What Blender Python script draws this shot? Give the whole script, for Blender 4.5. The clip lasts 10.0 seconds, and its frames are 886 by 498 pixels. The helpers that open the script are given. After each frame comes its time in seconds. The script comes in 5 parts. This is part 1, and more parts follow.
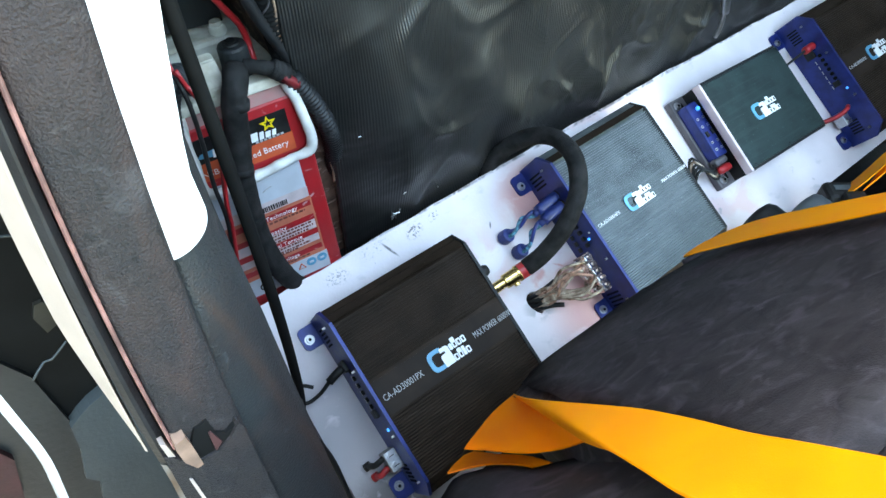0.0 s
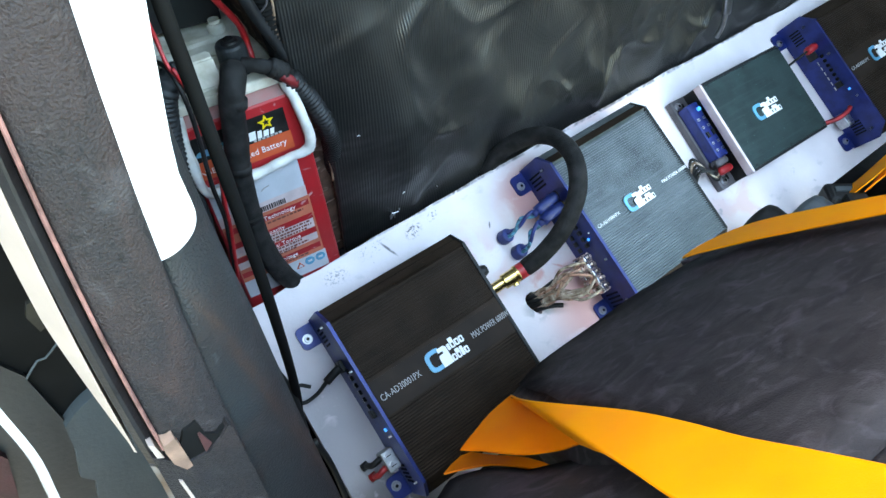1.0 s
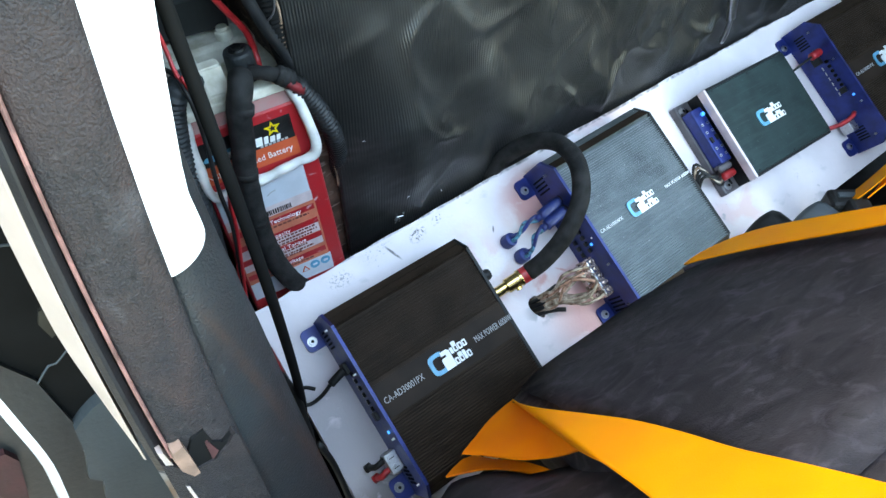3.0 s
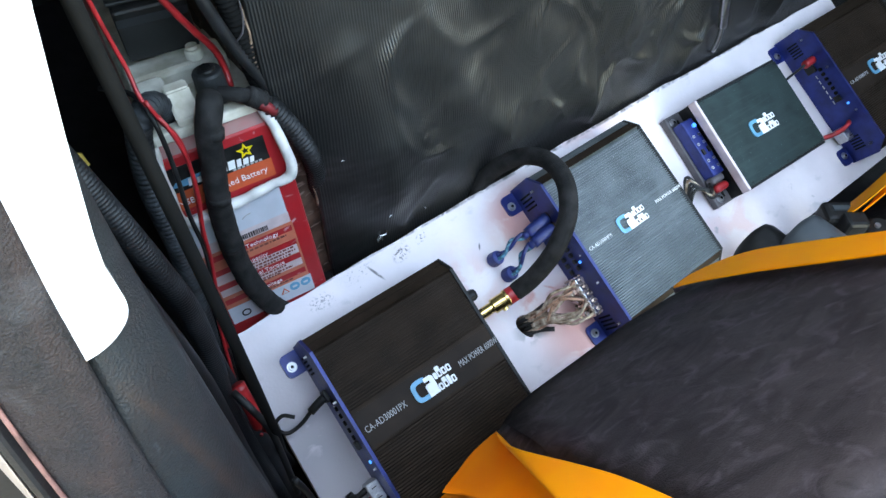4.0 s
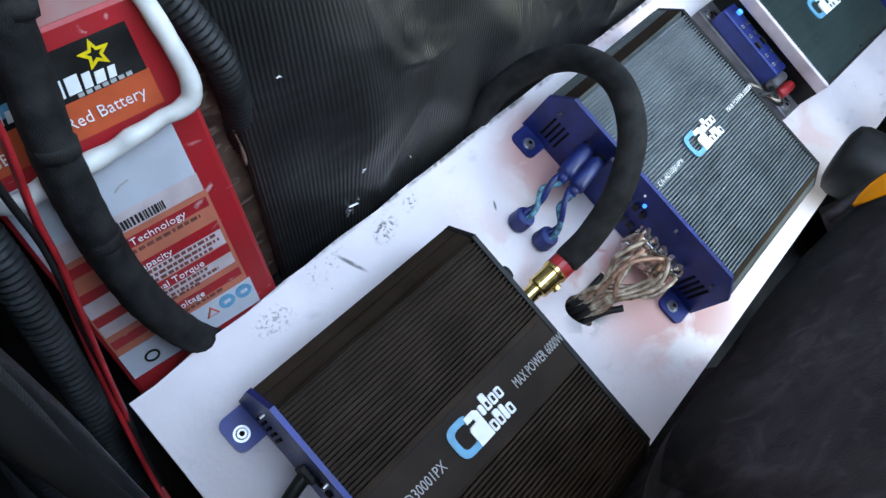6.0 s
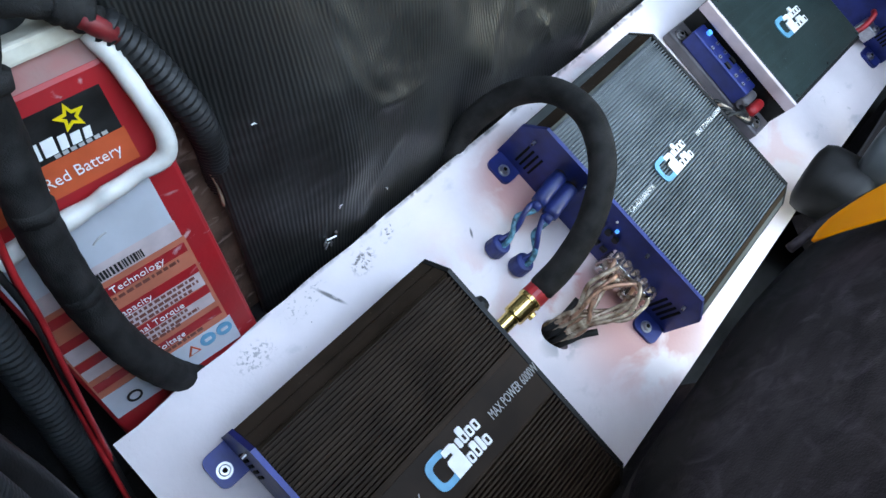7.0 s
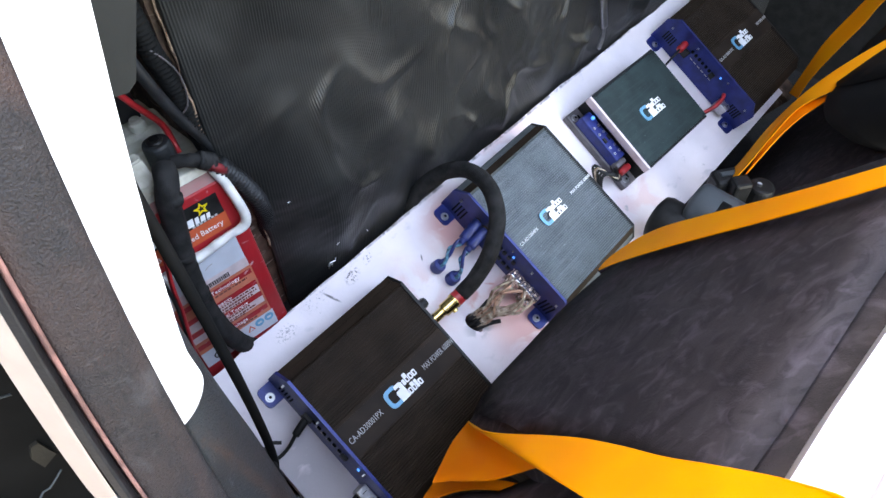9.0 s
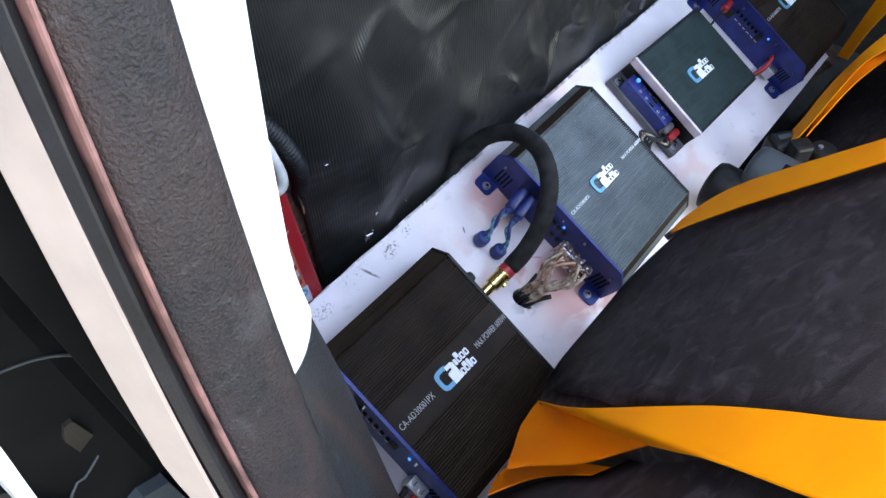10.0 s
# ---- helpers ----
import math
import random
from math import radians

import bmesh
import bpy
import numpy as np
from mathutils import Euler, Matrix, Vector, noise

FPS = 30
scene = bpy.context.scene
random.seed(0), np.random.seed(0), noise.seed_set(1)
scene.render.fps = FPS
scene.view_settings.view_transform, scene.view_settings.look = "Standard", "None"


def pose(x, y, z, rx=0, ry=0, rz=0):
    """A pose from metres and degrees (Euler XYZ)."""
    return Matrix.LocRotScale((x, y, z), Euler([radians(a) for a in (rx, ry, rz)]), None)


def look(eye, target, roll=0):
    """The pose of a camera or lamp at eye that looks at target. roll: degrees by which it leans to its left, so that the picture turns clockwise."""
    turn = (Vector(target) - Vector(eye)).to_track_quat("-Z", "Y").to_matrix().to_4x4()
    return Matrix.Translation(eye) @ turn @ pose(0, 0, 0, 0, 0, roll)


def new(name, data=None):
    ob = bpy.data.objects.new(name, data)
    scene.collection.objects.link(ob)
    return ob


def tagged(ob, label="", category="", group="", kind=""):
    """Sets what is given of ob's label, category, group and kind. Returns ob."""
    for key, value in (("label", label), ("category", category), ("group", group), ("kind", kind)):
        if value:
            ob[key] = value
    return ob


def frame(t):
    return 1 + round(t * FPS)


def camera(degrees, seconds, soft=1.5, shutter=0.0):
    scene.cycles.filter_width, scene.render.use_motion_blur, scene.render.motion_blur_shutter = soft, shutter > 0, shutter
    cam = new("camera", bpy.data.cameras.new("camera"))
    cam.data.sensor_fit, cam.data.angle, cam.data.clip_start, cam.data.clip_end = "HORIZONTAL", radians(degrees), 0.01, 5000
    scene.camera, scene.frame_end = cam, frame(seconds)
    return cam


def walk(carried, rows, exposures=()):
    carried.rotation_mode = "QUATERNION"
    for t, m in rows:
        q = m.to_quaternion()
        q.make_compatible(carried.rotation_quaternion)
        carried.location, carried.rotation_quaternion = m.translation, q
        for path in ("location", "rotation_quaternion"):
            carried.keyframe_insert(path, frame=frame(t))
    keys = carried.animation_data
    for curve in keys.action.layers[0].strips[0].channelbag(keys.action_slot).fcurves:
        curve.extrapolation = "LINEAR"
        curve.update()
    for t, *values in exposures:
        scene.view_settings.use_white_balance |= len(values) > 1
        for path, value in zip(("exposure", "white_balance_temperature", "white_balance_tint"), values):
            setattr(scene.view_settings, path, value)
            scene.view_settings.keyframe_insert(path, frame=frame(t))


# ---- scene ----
cam = camera(65.40, 10.0)
# The amplifier board slopes 28.5 degrees; its frame (x along it, y up the slope, z out of it) is BOARD, the upright frame is UP.
H = 0.75
UP = pose(0, 0, H)
BOARD = UP @ pose(0, 0, -0.005, 28.5) @ pose(0, 0, 0, 0, 0.6)
PATH = [
    (0, (-0.1198, -0.3912, 1.3849), (0.2607, 0.1089, 0.6070), 0.81),
    (0.5, (-0.1187, -0.3896, 1.3852), (0.2603, 0.1112, 0.6070), 0.94),
    (1, (-0.1155, -0.3920, 1.3839), (0.2617, 0.1092, 0.6051), 0.86),
    (1.5, (-0.1145, -0.3927, 1.3837), (0.2606, 0.1088, 0.6040), 0.82),
    (2, (-0.1147, -0.3920, 1.3835), (0.2604, 0.1096, 0.6040), 0.87),
    (3.5, (-0.1120, -0.3926, 1.3973), (0.2561, 0.1123, 0.6165), 0.58),
    (4, (-0.0828, -0.3754, 1.3905), (0.2894, 0.1260, 0.6094), 0.47),
    (4.5, (-0.0748, -0.3367, 1.3382), (0.3028, 0.1617, 0.5578), 0.12),
    (5, (-0.0631, -0.3048, 1.2634), (0.3460, 0.1711, 0.4848), -0.11),
    (5.5, (-0.0546, -0.2614, 1.1993), (0.3847, 0.1887, 0.4219), -0.05),
    (5.7, (-0.0494, -0.2421, 1.1746), (0.3978, 0.2051, 0.4000), -0.45),
    (6.8, (-0.0288, -0.1994, 1.1524), (0.4314, 0.2208, 0.3703), 0.08),
    (7, (-0.0262, -0.2157, 1.1868), (0.4347, 0.2047, 0.4052), -0.21),
    (7.5, (-0.0499, -0.2708, 1.2875), (0.4086, 0.1472, 0.5032), -0.63),
    (8, (-0.1006, -0.3524, 1.4172), (0.3612, 0.0696, 0.6370), -0.68),
    (8.5, (-0.1389, -0.3897, 1.4709), (0.3173, 0.0340, 0.6883), -0.31),
    (9, (-0.1197, -0.3829, 1.4603), (0.3315, 0.0427, 0.6760), -0.60),
    (9.5, (-0.1190, -0.3692, 1.4417), (0.3314, 0.0564, 0.6569), -0.95),
    (9.7, (-0.1362, -0.3541, 1.4240), (0.3140, 0.0728, 0.6397), -1.36),
    (9.9, (-0.1473, -0.3371, 1.3977), (0.3061, 0.0869, 0.6138), -1.35),
    (10, (-0.1458, -0.3281, 1.3855), (0.3080, 0.0929, 0.6001), -1.29),
]
EXPOSURES = [(0.0, 4.65, 8600, -3), (2.2, 4.65, 8600, -3), (4.0, 4.55, 9000, 4), (4.6, 4.5, 9150, 8), (5.5, 4.5, 9000, 5), (6.5, 4.5, 9000, 5), (7.4, 4.55, 9200, 7), (8.0, 4.65, 9450, 12), (9.1, 4.5, 9400, 14), (9.6, 4.65, 9400, 14), (10.0, 4.25, 8700, 12)]
walk(cam, [(t, look(eye, target, roll)) for t, eye, target, roll in PATH], EXPOSURES)

# ---- light ----
SUN_FROM = Vector((0.0, 0.50, 0.87)).normalized()
world = bpy.data.worlds.new("sky")
scene.world = world
world.use_nodes = True
wn = world.node_tree
sky = wn.nodes.new("ShaderNodeTexSky")
sky.sky_type, sky.sun_disc = "NISHITA", False
sky.sun_elevation = math.asin(SUN_FROM.z)
sky.sun_rotation = math.atan2(SUN_FROM.x, SUN_FROM.y)
wn.links.new(sky.outputs[0], wn.nodes["Background"].inputs[0])
wn.nodes["Background"].inputs[1].default_value = 0.15
sun_data = bpy.data.lights.new("sun", "SUN")
sun_data.energy, sun_data.angle, sun_data.color = 0.8, radians(2.0), (1.0, 0.96, 0.90)
sun = new("sun", sun_data)
sun.matrix_world = look(SUN_FROM * 10, (0, 0, 0))


# ---- materials ----
def mat(name, color, rough=0.5, metal=0.0, var=0.15, scale=30.0, bump=0.1, fine=400.0, coat=0.0, tint=None, rvar=0.1, spec=0.5, grain=0.0):
    """Noise at two scales in colour, roughness and relief, in object space (metres)."""
    m = bpy.data.materials.new(name)
    m.use_nodes = True
    t = m.node_tree
    n, l = t.nodes, t.links
    b = n["Principled BSDF"]
    co = n.new("ShaderNodeTexCoord")
    big = n.new("ShaderNodeTexNoise")
    big.inputs["Scale"].default_value, big.inputs["Detail"].default_value = scale, 5
    sm = n.new("ShaderNodeTexNoise")
    sm.inputs["Scale"].default_value, sm.inputs["Detail"].default_value = fine, 3
    l.new(co.outputs["Object"], big.inputs["Vector"])
    l.new(co.outputs["Object"], sm.inputs["Vector"])
    ramp = n.new("ShaderNodeValToRGB")
    c = Vector(color)
    d = Vector(tint) if tint else c * (1 - 2 * var)
    ramp.color_ramp.elements[0].position, ramp.color_ramp.elements[1].position = 0.35, 0.65
    ramp.color_ramp.elements[0].color = (*d, 1)
    ramp.color_ramp.elements[1].color = (*(c * (1 + 0.3 * var)), 1)
    l.new(big.outputs["Fac"], ramp.inputs["Fac"])
    out = ramp.outputs["Color"]
    if grain:
        g = n.new("ShaderNodeMix")
        g.data_type, g.blend_type = "RGBA", "MULTIPLY"
        g.inputs["Factor"].default_value = grain
        l.new(out, g.inputs[6])
        l.new(sm.outputs["Fac"], g.inputs[7])
        out = g.outputs[2]
    l.new(out, b.inputs["Base Color"])
    mr = n.new("ShaderNodeMapRange")
    mr.inputs["To Min"].default_value, mr.inputs["To Max"].default_value = max(0.02, rough - rvar), min(1, rough + rvar)
    l.new(big.outputs["Fac"], mr.inputs["Value"])
    l.new(mr.outputs["Result"], b.inputs["Roughness"])
    b.inputs["Metallic"].default_value = metal
    b.inputs["Coat Weight"].default_value = coat
    b.inputs["Specular IOR Level"].default_value = spec
    if bump:
        bp = n.new("ShaderNodeBump")
        bp.inputs["Strength"].default_value, bp.inputs["Distance"].default_value = bump, 0.001
        l.new(sm.outputs["Fac"], bp.inputs["Height"])
        l.new(bp.outputs["Normal"], b.inputs["Normal"])
    return m


def glow(name, color, strength):
    m = bpy.data.materials.new(name)
    m.use_nodes = True
    b = m.node_tree.nodes["Principled BSDF"]
    b.inputs["Base Color"].default_value = (*color, 1)
    b.inputs["Emission Color"].default_value = (*color, 1)
    b.inputs["Emission Strength"].default_value = strength
    return m


def link(t, a, b):
    t.links.new(a, b)


def layer(t, base, vec, scale, lo, hi, color, detail=6, distortion=0.0, amount=1.0, stretch=None, turn=0.0, socket=None):
    """Mixes a colour over base where a noise (times an optional mask) passes from lo to hi."""
    n = t.nodes
    if stretch:
        mp = n.new("ShaderNodeMapping")
        mp.inputs["Scale"].default_value = stretch
        mp.inputs["Rotation"].default_value = (0, 0, radians(turn))
        link(t, vec, mp.inputs["Vector"])
        vec = mp.outputs["Vector"]
    no = n.new("ShaderNodeTexNoise")
    no.inputs["Scale"].default_value, no.inputs["Detail"].default_value, no.inputs["Distortion"].default_value = scale, detail, distortion
    link(t, vec, no.inputs["Vector"])
    mr = n.new("ShaderNodeMapRange")
    mr.inputs["From Min"].default_value, mr.inputs["From Max"].default_value = lo, hi
    mr.inputs["To Max"].default_value = amount
    link(t, no.outputs["Fac"], mr.inputs["Value"])
    fac = mr.outputs["Result"]
    if socket:
        mu = n.new("ShaderNodeMath")
        mu.operation = "MULTIPLY"
        link(t, fac, mu.inputs[0])
        link(t, socket, mu.inputs[1])
        fac = mu.outputs[0]
    mx = n.new("ShaderNodeMix")
    mx.data_type = "RGBA"
    link(t, fac, mx.inputs["Factor"])
    link(t, base, mx.inputs[6])
    mx.inputs[7].default_value = (*color, 1)
    return mx.outputs[2]


def spot(t, vec, x, y, rx, ry, turn=0.0):
    """A soft oval mask in the plane z = 0."""
    n = t.nodes
    mp = n.new("ShaderNodeMapping")
    mp.vector_type = "TEXTURE"
    mp.inputs["Location"].default_value = (x, y, 0)
    mp.inputs["Rotation"].default_value = (0, 0, radians(turn))
    mp.inputs["Scale"].default_value = (rx, ry, 1)
    link(t, vec, mp.inputs["Vector"])
    le = n.new("ShaderNodeVectorMath")
    le.operation = "LENGTH"
    link(t, mp.outputs["Vector"], le.inputs[0])
    mr = n.new("ShaderNodeMapRange")
    mr.interpolation_type = "SMOOTHSTEP"
    mr.inputs["From Min"].default_value, mr.inputs["From Max"].default_value = 1.0, 0.35
    link(t, le.outputs["Value"], mr.inputs["Value"])
    return mr.outputs["Result"]


# scuffs, smears, reddish tints, rubbed dirt and near-end shade on the board: x, y, half sizes, turn, grain, threshold,
# colour
DARKMARK, GREYMARK, REDDISH, PINKISH = (0.10, 0.09, 0.09), (0.36, 0.33, 0.34), (0.60, 0.30, 0.28), (0.72, 0.54, 0.54)
BOARD_MARKS = [(0.171, 0.053, 0.016, 0.011, 20, 240, 0.50, DARKMARK), (0.133, 0.047, 0.016, 0.0022, 115, 90, 0.34, DARKMARK), (0.202, 0.058, 0.012, 0.006, 30, 260, 0.52, DARKMARK),
               (0.114, 0.057, 0.030, 0.012, 10, 320, 0.58, GREYMARK), (0.063, 0.048, 0.020, 0.012, 0, 380, 0.52, GREYMARK), (0.343, -0.138, 0.11, 0.09, 0, 14, 0.38, REDDISH), (0.293, -0.077, 0.05, 0.03, 20, 24, 0.46, REDDISH), (0.619, -0.130, 0.10, 0.05, 0, 18, 0.50, PINKISH), (0.477, 0.059, 0.16, 0.04, 0, 18, 0.50, PINKISH), (0.224, -0.027, 0.05, 0.08, 0, 20, 0.46, PINKISH),
               (0.336, 0.021, 0.07, 0.06, 0, 16, 0.42, REDDISH), (0.261, -0.101, 0.030, 0.022, 0, 60, 0.40, GREYMARK), (0.260, 0.014, 0.006, 0.0015, 60, 90, 0.34, DARKMARK), (0.313, -0.072, 0.012, 0.002, -40, 120, 0.40, REDDISH),
               # the last two: dirt at the near end, with the shade there painted in
               (0.577, -0.119, 0.04, 0.02, 10, 60, 0.60, GREYMARK), (0.537, -0.038, 0.03, 0.05, 0, 40, 0.62, GREYMARK), (0.724, -0.151, 0.12, 0.03, 0, 40, 0.64, GREYMARK), (-0.026, -0.147, 0.08, 0.16, 0, 24, 0.26, GREYMARK), (-0.005, -0.199, 0.08, 0.06, 0, 60, 0.38, DARKMARK)]


def board_paint():
    """White brushed paint with grey smears, scuffs, a few dark specks and shade coloured in at the near end."""
    m = mat("board_paint", (0.81, 0.728, 0.742), 0.55, 0, 0.06, 14, 0.25, 260)
    t = m.node_tree
    n = t.nodes
    b = n["Principled BSDF"]
    base = b.inputs["Base Color"].links[0].from_socket
    co = n["Texture Coordinate"]
    vec = co.outputs["Object"]
    base = layer(t, base, vec, 26, 0.62, 0.80, (0.50, 0.47, 0.48), 6, 0, 1.0, (1, 1.6, 1))
    base = layer(t, base, vec, 150, 0.73, 0.77, (0.22, 0.19, 0.19))
    base = layer(t, base, vec, 5, 0.50, 0.80, (0.64, 0.55, 0.56), 6, 0, 0.8)
    for x, y, rx, ry, turn, scale, lo, col in BOARD_MARKS:
        base = layer(t, base, vec, scale, lo, lo + 0.10, col, 6, 0.5, 0.9, None, 0, spot(t, vec, x, y, rx, ry, turn))
    link(t, base, b.inputs["Base Color"])
    return m


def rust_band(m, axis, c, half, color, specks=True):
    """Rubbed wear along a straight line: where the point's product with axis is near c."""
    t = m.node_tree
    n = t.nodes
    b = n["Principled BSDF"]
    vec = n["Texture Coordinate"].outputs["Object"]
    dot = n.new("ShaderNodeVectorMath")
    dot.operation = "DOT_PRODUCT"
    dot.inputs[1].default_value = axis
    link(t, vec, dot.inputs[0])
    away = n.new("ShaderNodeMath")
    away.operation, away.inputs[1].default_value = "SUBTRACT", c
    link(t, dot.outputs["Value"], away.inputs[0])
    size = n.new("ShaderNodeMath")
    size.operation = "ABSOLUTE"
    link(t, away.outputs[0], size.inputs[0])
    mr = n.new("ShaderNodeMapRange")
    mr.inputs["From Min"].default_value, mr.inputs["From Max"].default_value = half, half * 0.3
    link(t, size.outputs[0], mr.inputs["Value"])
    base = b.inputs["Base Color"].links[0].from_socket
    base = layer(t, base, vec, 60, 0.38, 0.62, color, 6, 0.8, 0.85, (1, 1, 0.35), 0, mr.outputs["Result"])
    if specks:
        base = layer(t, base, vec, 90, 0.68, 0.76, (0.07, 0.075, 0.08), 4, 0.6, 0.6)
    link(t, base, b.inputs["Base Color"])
    return m


def scratched(m, color=(0.62, 0.42, 0.42), lo=0.64):
    """Pale scuffs drawn out along one direction."""
    t = m.node_tree
    b = t.nodes["Principled BSDF"]
    vec = t.nodes["Texture Coordinate"].outputs["Object"]
    base = b.inputs["Base Color"].links[0].from_socket
    base = layer(t, base, vec, 46, lo, lo + 0.10, color, 7, 1.2, 0.75, (1.0, 1.0, 2.2))
    link(t, base, b.inputs["Base Color"])
    return m


def pitted(m, dark):
    """Small dark pits and a rubbed, slightly rusty cloud."""
    t = m.node_tree
    b = t.nodes["Principled BSDF"]
    vec = t.nodes["Texture Coordinate"].outputs["Object"]
    base = b.inputs["Base Color"].links[0].from_socket
    base = layer(t, base, vec, 520, 0.56, 0.66, dark, 3, 0.4, 0.8, (1, 1, 0.6))
    base = layer(t, base, vec, 26, 0.50, 0.72, (0.066, 0.038, 0.032), 8, 1.0, 0.75, (1, 1, 0.35))
    base = layer(t, base, vec, 60, 0.58, 0.70, (0.070, 0.068, 0.072), 7, 0.8, 0.35, (1, 1, 0.5))
    base = layer(t, base, vec, 140, 0.64, 0.72, (0.11, 0.10, 0.10), 4, 0.5, 0.25)
    link(t, base, b.inputs["Base Color"])
    return m


def weave(name, color, pitch, rough, spec=0.5, wave_bump=0.4, fold=0.0, fold_scale=9.0, axis="X"):
    """Cloth or vinyl with fine ribs, and soft folds in the relief."""
    m = mat(name, color, rough, 0, 0.2, 12, 0.0, 300, spec=spec)
    t = m.node_tree
    n = t.nodes
    b = n["Principled BSDF"]
    co = n["Texture Coordinate"]
    w = n.new("ShaderNodeTexWave")
    w.bands_direction = axis
    w.inputs["Scale"].default_value, w.inputs["Distortion"].default_value = 0.314 / pitch, 0.6
    w.inputs["Detail"].default_value = 1
    link(t, co.outputs["Object"], w.inputs["Vector"])
    bp = n.new("ShaderNodeBump")
    bp.inputs["Strength"].default_value, bp.inputs["Distance"].default_value = wave_bump, 0.0011
    link(t, w.outputs["Fac"], bp.inputs["Height"])
    if fold:
        no = n.new("ShaderNodeTexNoise")
        no.inputs["Scale"].default_value, no.inputs["Detail"].default_value, no.inputs["Distortion"].default_value = fold_scale, 3, 0.6
        link(t, co.outputs["Object"], no.inputs["Vector"])
        b2 = n.new("ShaderNodeBump")
        b2.inputs["Strength"].default_value, b2.inputs["Distance"].default_value = fold, 0.030
        link(t, no.outputs["Fac"], b2.inputs["Height"])
        link(t, bp.outputs["Normal"], b2.inputs["Normal"])
        n3 = n.new("ShaderNodeTexNoise")
        n3.noise_type = "RIDGED_MULTIFRACTAL"
        n3.inputs["Scale"].default_value, n3.inputs["Detail"].default_value, n3.inputs["Distortion"].default_value = fold_scale * 1.6, 2, 0.5
        link(t, co.outputs["Object"], n3.inputs["Vector"])
        b3 = n.new("ShaderNodeBump")
        b3.inputs["Strength"].default_value, b3.inputs["Distance"].default_value = fold * 0.35, 0.007
        link(t, n3.outputs["Fac"], b3.inputs["Height"])
        link(t, b2.outputs["Normal"], b3.inputs["Normal"])
        link(t, b3.outputs["Normal"], b.inputs["Normal"])
    else:
        link(t, bp.outputs["Normal"], b.inputs["Normal"])
    return m


def seat_cloth(name, color, tint, rub):
    """Worn near-black cloth, clouded and streaked with pale and purplish rubs."""
    m = mat(name, color, 0.68, 0, 0.3, 7, 0.5, 900, spec=0.22, tint=tint)
    t = m.node_tree
    b = t.nodes["Principled BSDF"]
    base = b.inputs["Base Color"].links[0].from_socket
    vec = t.nodes["Texture Coordinate"].outputs["Object"]
    base = layer(t, base, vec, 9, 0.48, 0.72, (0.056, 0.050, 0.053), 8, 1.5, 0.5 * rub, (1, 2.6, 1.5), -25)
    base = layer(t, base, vec, 5, 0.55, 0.75, (0.056, 0.038, 0.055), 5, 0.8, 0.7)
    base = layer(t, base, vec, 30, 0.60, 0.78, (0.080, 0.070, 0.078), 8, 1.0, 0.35 * rub, (1, 1.6, 1.4), -25)
    base = layer(t, base, vec, 21, 0.46, 0.64, (0.016, 0.0130, 0.0155), 7, 1.4, 0.9, (1, 1.5, 1.5), 20)
    base = layer(t, base, vec, 47, 0.52, 0.68, (0.082, 0.068, 0.082), 6, 1.2, 0.55)
    base = layer(t, base, vec, 90, 0.58, 0.70, (0.017, 0.015, 0.016), 6, 0.6, 0.7)
    link(t, base, b.inputs["Base Color"])
    return m


def ribbed_metal(name, color, rough, metal, streak, amount, spec=0.4):
    """Anodised extrusion with dusty streaks along its ribs."""
    m = mat(name, color, rough, metal, 0.2, 40, 0.1, 900, spec=spec)
    t = m.node_tree
    b = t.nodes["Principled BSDF"]
    vec = t.nodes["Texture Coordinate"].outputs["Object"]
    base = b.inputs["Base Color"].links[0].from_socket
    base = layer(t, base, vec, 60, 0.50, 0.72, streak, 6, 0.6, amount, (0.25, 3.0, 1))
    base = layer(t, base, vec, 11, 0.50, 0.75, streak, 6, 1.2, amount * 0.8)
    base = layer(t, base, vec, 420, 0.70, 0.76, tuple(min(0.6, 3 * c) for c in streak), 2, 0, amount)
    link(t, base, b.inputs["Base Color"])
    return m


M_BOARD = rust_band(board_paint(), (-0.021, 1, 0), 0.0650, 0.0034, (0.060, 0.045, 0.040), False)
M_PLY = scratched(mat("plywood_edge", (0.15, 0.090, 0.062), 0.8, 0, 0.35, 38, 0.6, 300, tint=(0.04, 0.022, 0.014)), (0.34, 0.25, 0.21), 0.58)
M_FIN = ribbed_metal("black_anodised", (0.034, 0.0225, 0.0155), 0.62, 0.0, (0.052, 0.037, 0.028), 0.5, 0.06)
M_BAND = mat("black_satin_print", (0.032, 0.0215, 0.0155), 0.5, 0.0, 0.2, 20, 0.05, 900, spec=0.09)
M_GREYFIN = ribbed_metal("grey_anodised", (0.118, 0.138, 0.142), 0.40, 0.35, (0.20, 0.22, 0.225), 0.6, 0.4)
M_BRUSHED = ribbed_metal("brushed_dark_teal", (0.016, 0.034, 0.033), 0.38, 0.15, (0.026, 0.046, 0.045), 0.6, 0.35)
M_BLUE = mat("blue_anodised", (0.010, 0.026, 0.17), 0.38, 0.25, 0.2, 60, 0.1, 900)
M_BEVEL = mat("pale_bevel", (0.74, 0.60, 0.62), 0.35, 0.2, 0.1, 40)
M_GREYBASE = mat("grey_base", (0.125, 0.112, 0.120), 0.4, 0.3, 0.2, 40)
M_STEEL = mat("zinc_screw", (0.48, 0.48, 0.49), 0.34, 1.0, 0.1, 300, 0.1, 900)
M_COPPERY = mat("copper_tinted_nickel", (0.72, 0.55, 0.48), 0.25, 0.8, 0.3, 120, 0.2)
M_CHROME = mat("nickel", (0.75, 0.73, 0.72), 0.18, 1.0, 0.1, 200, 0.05, 900)
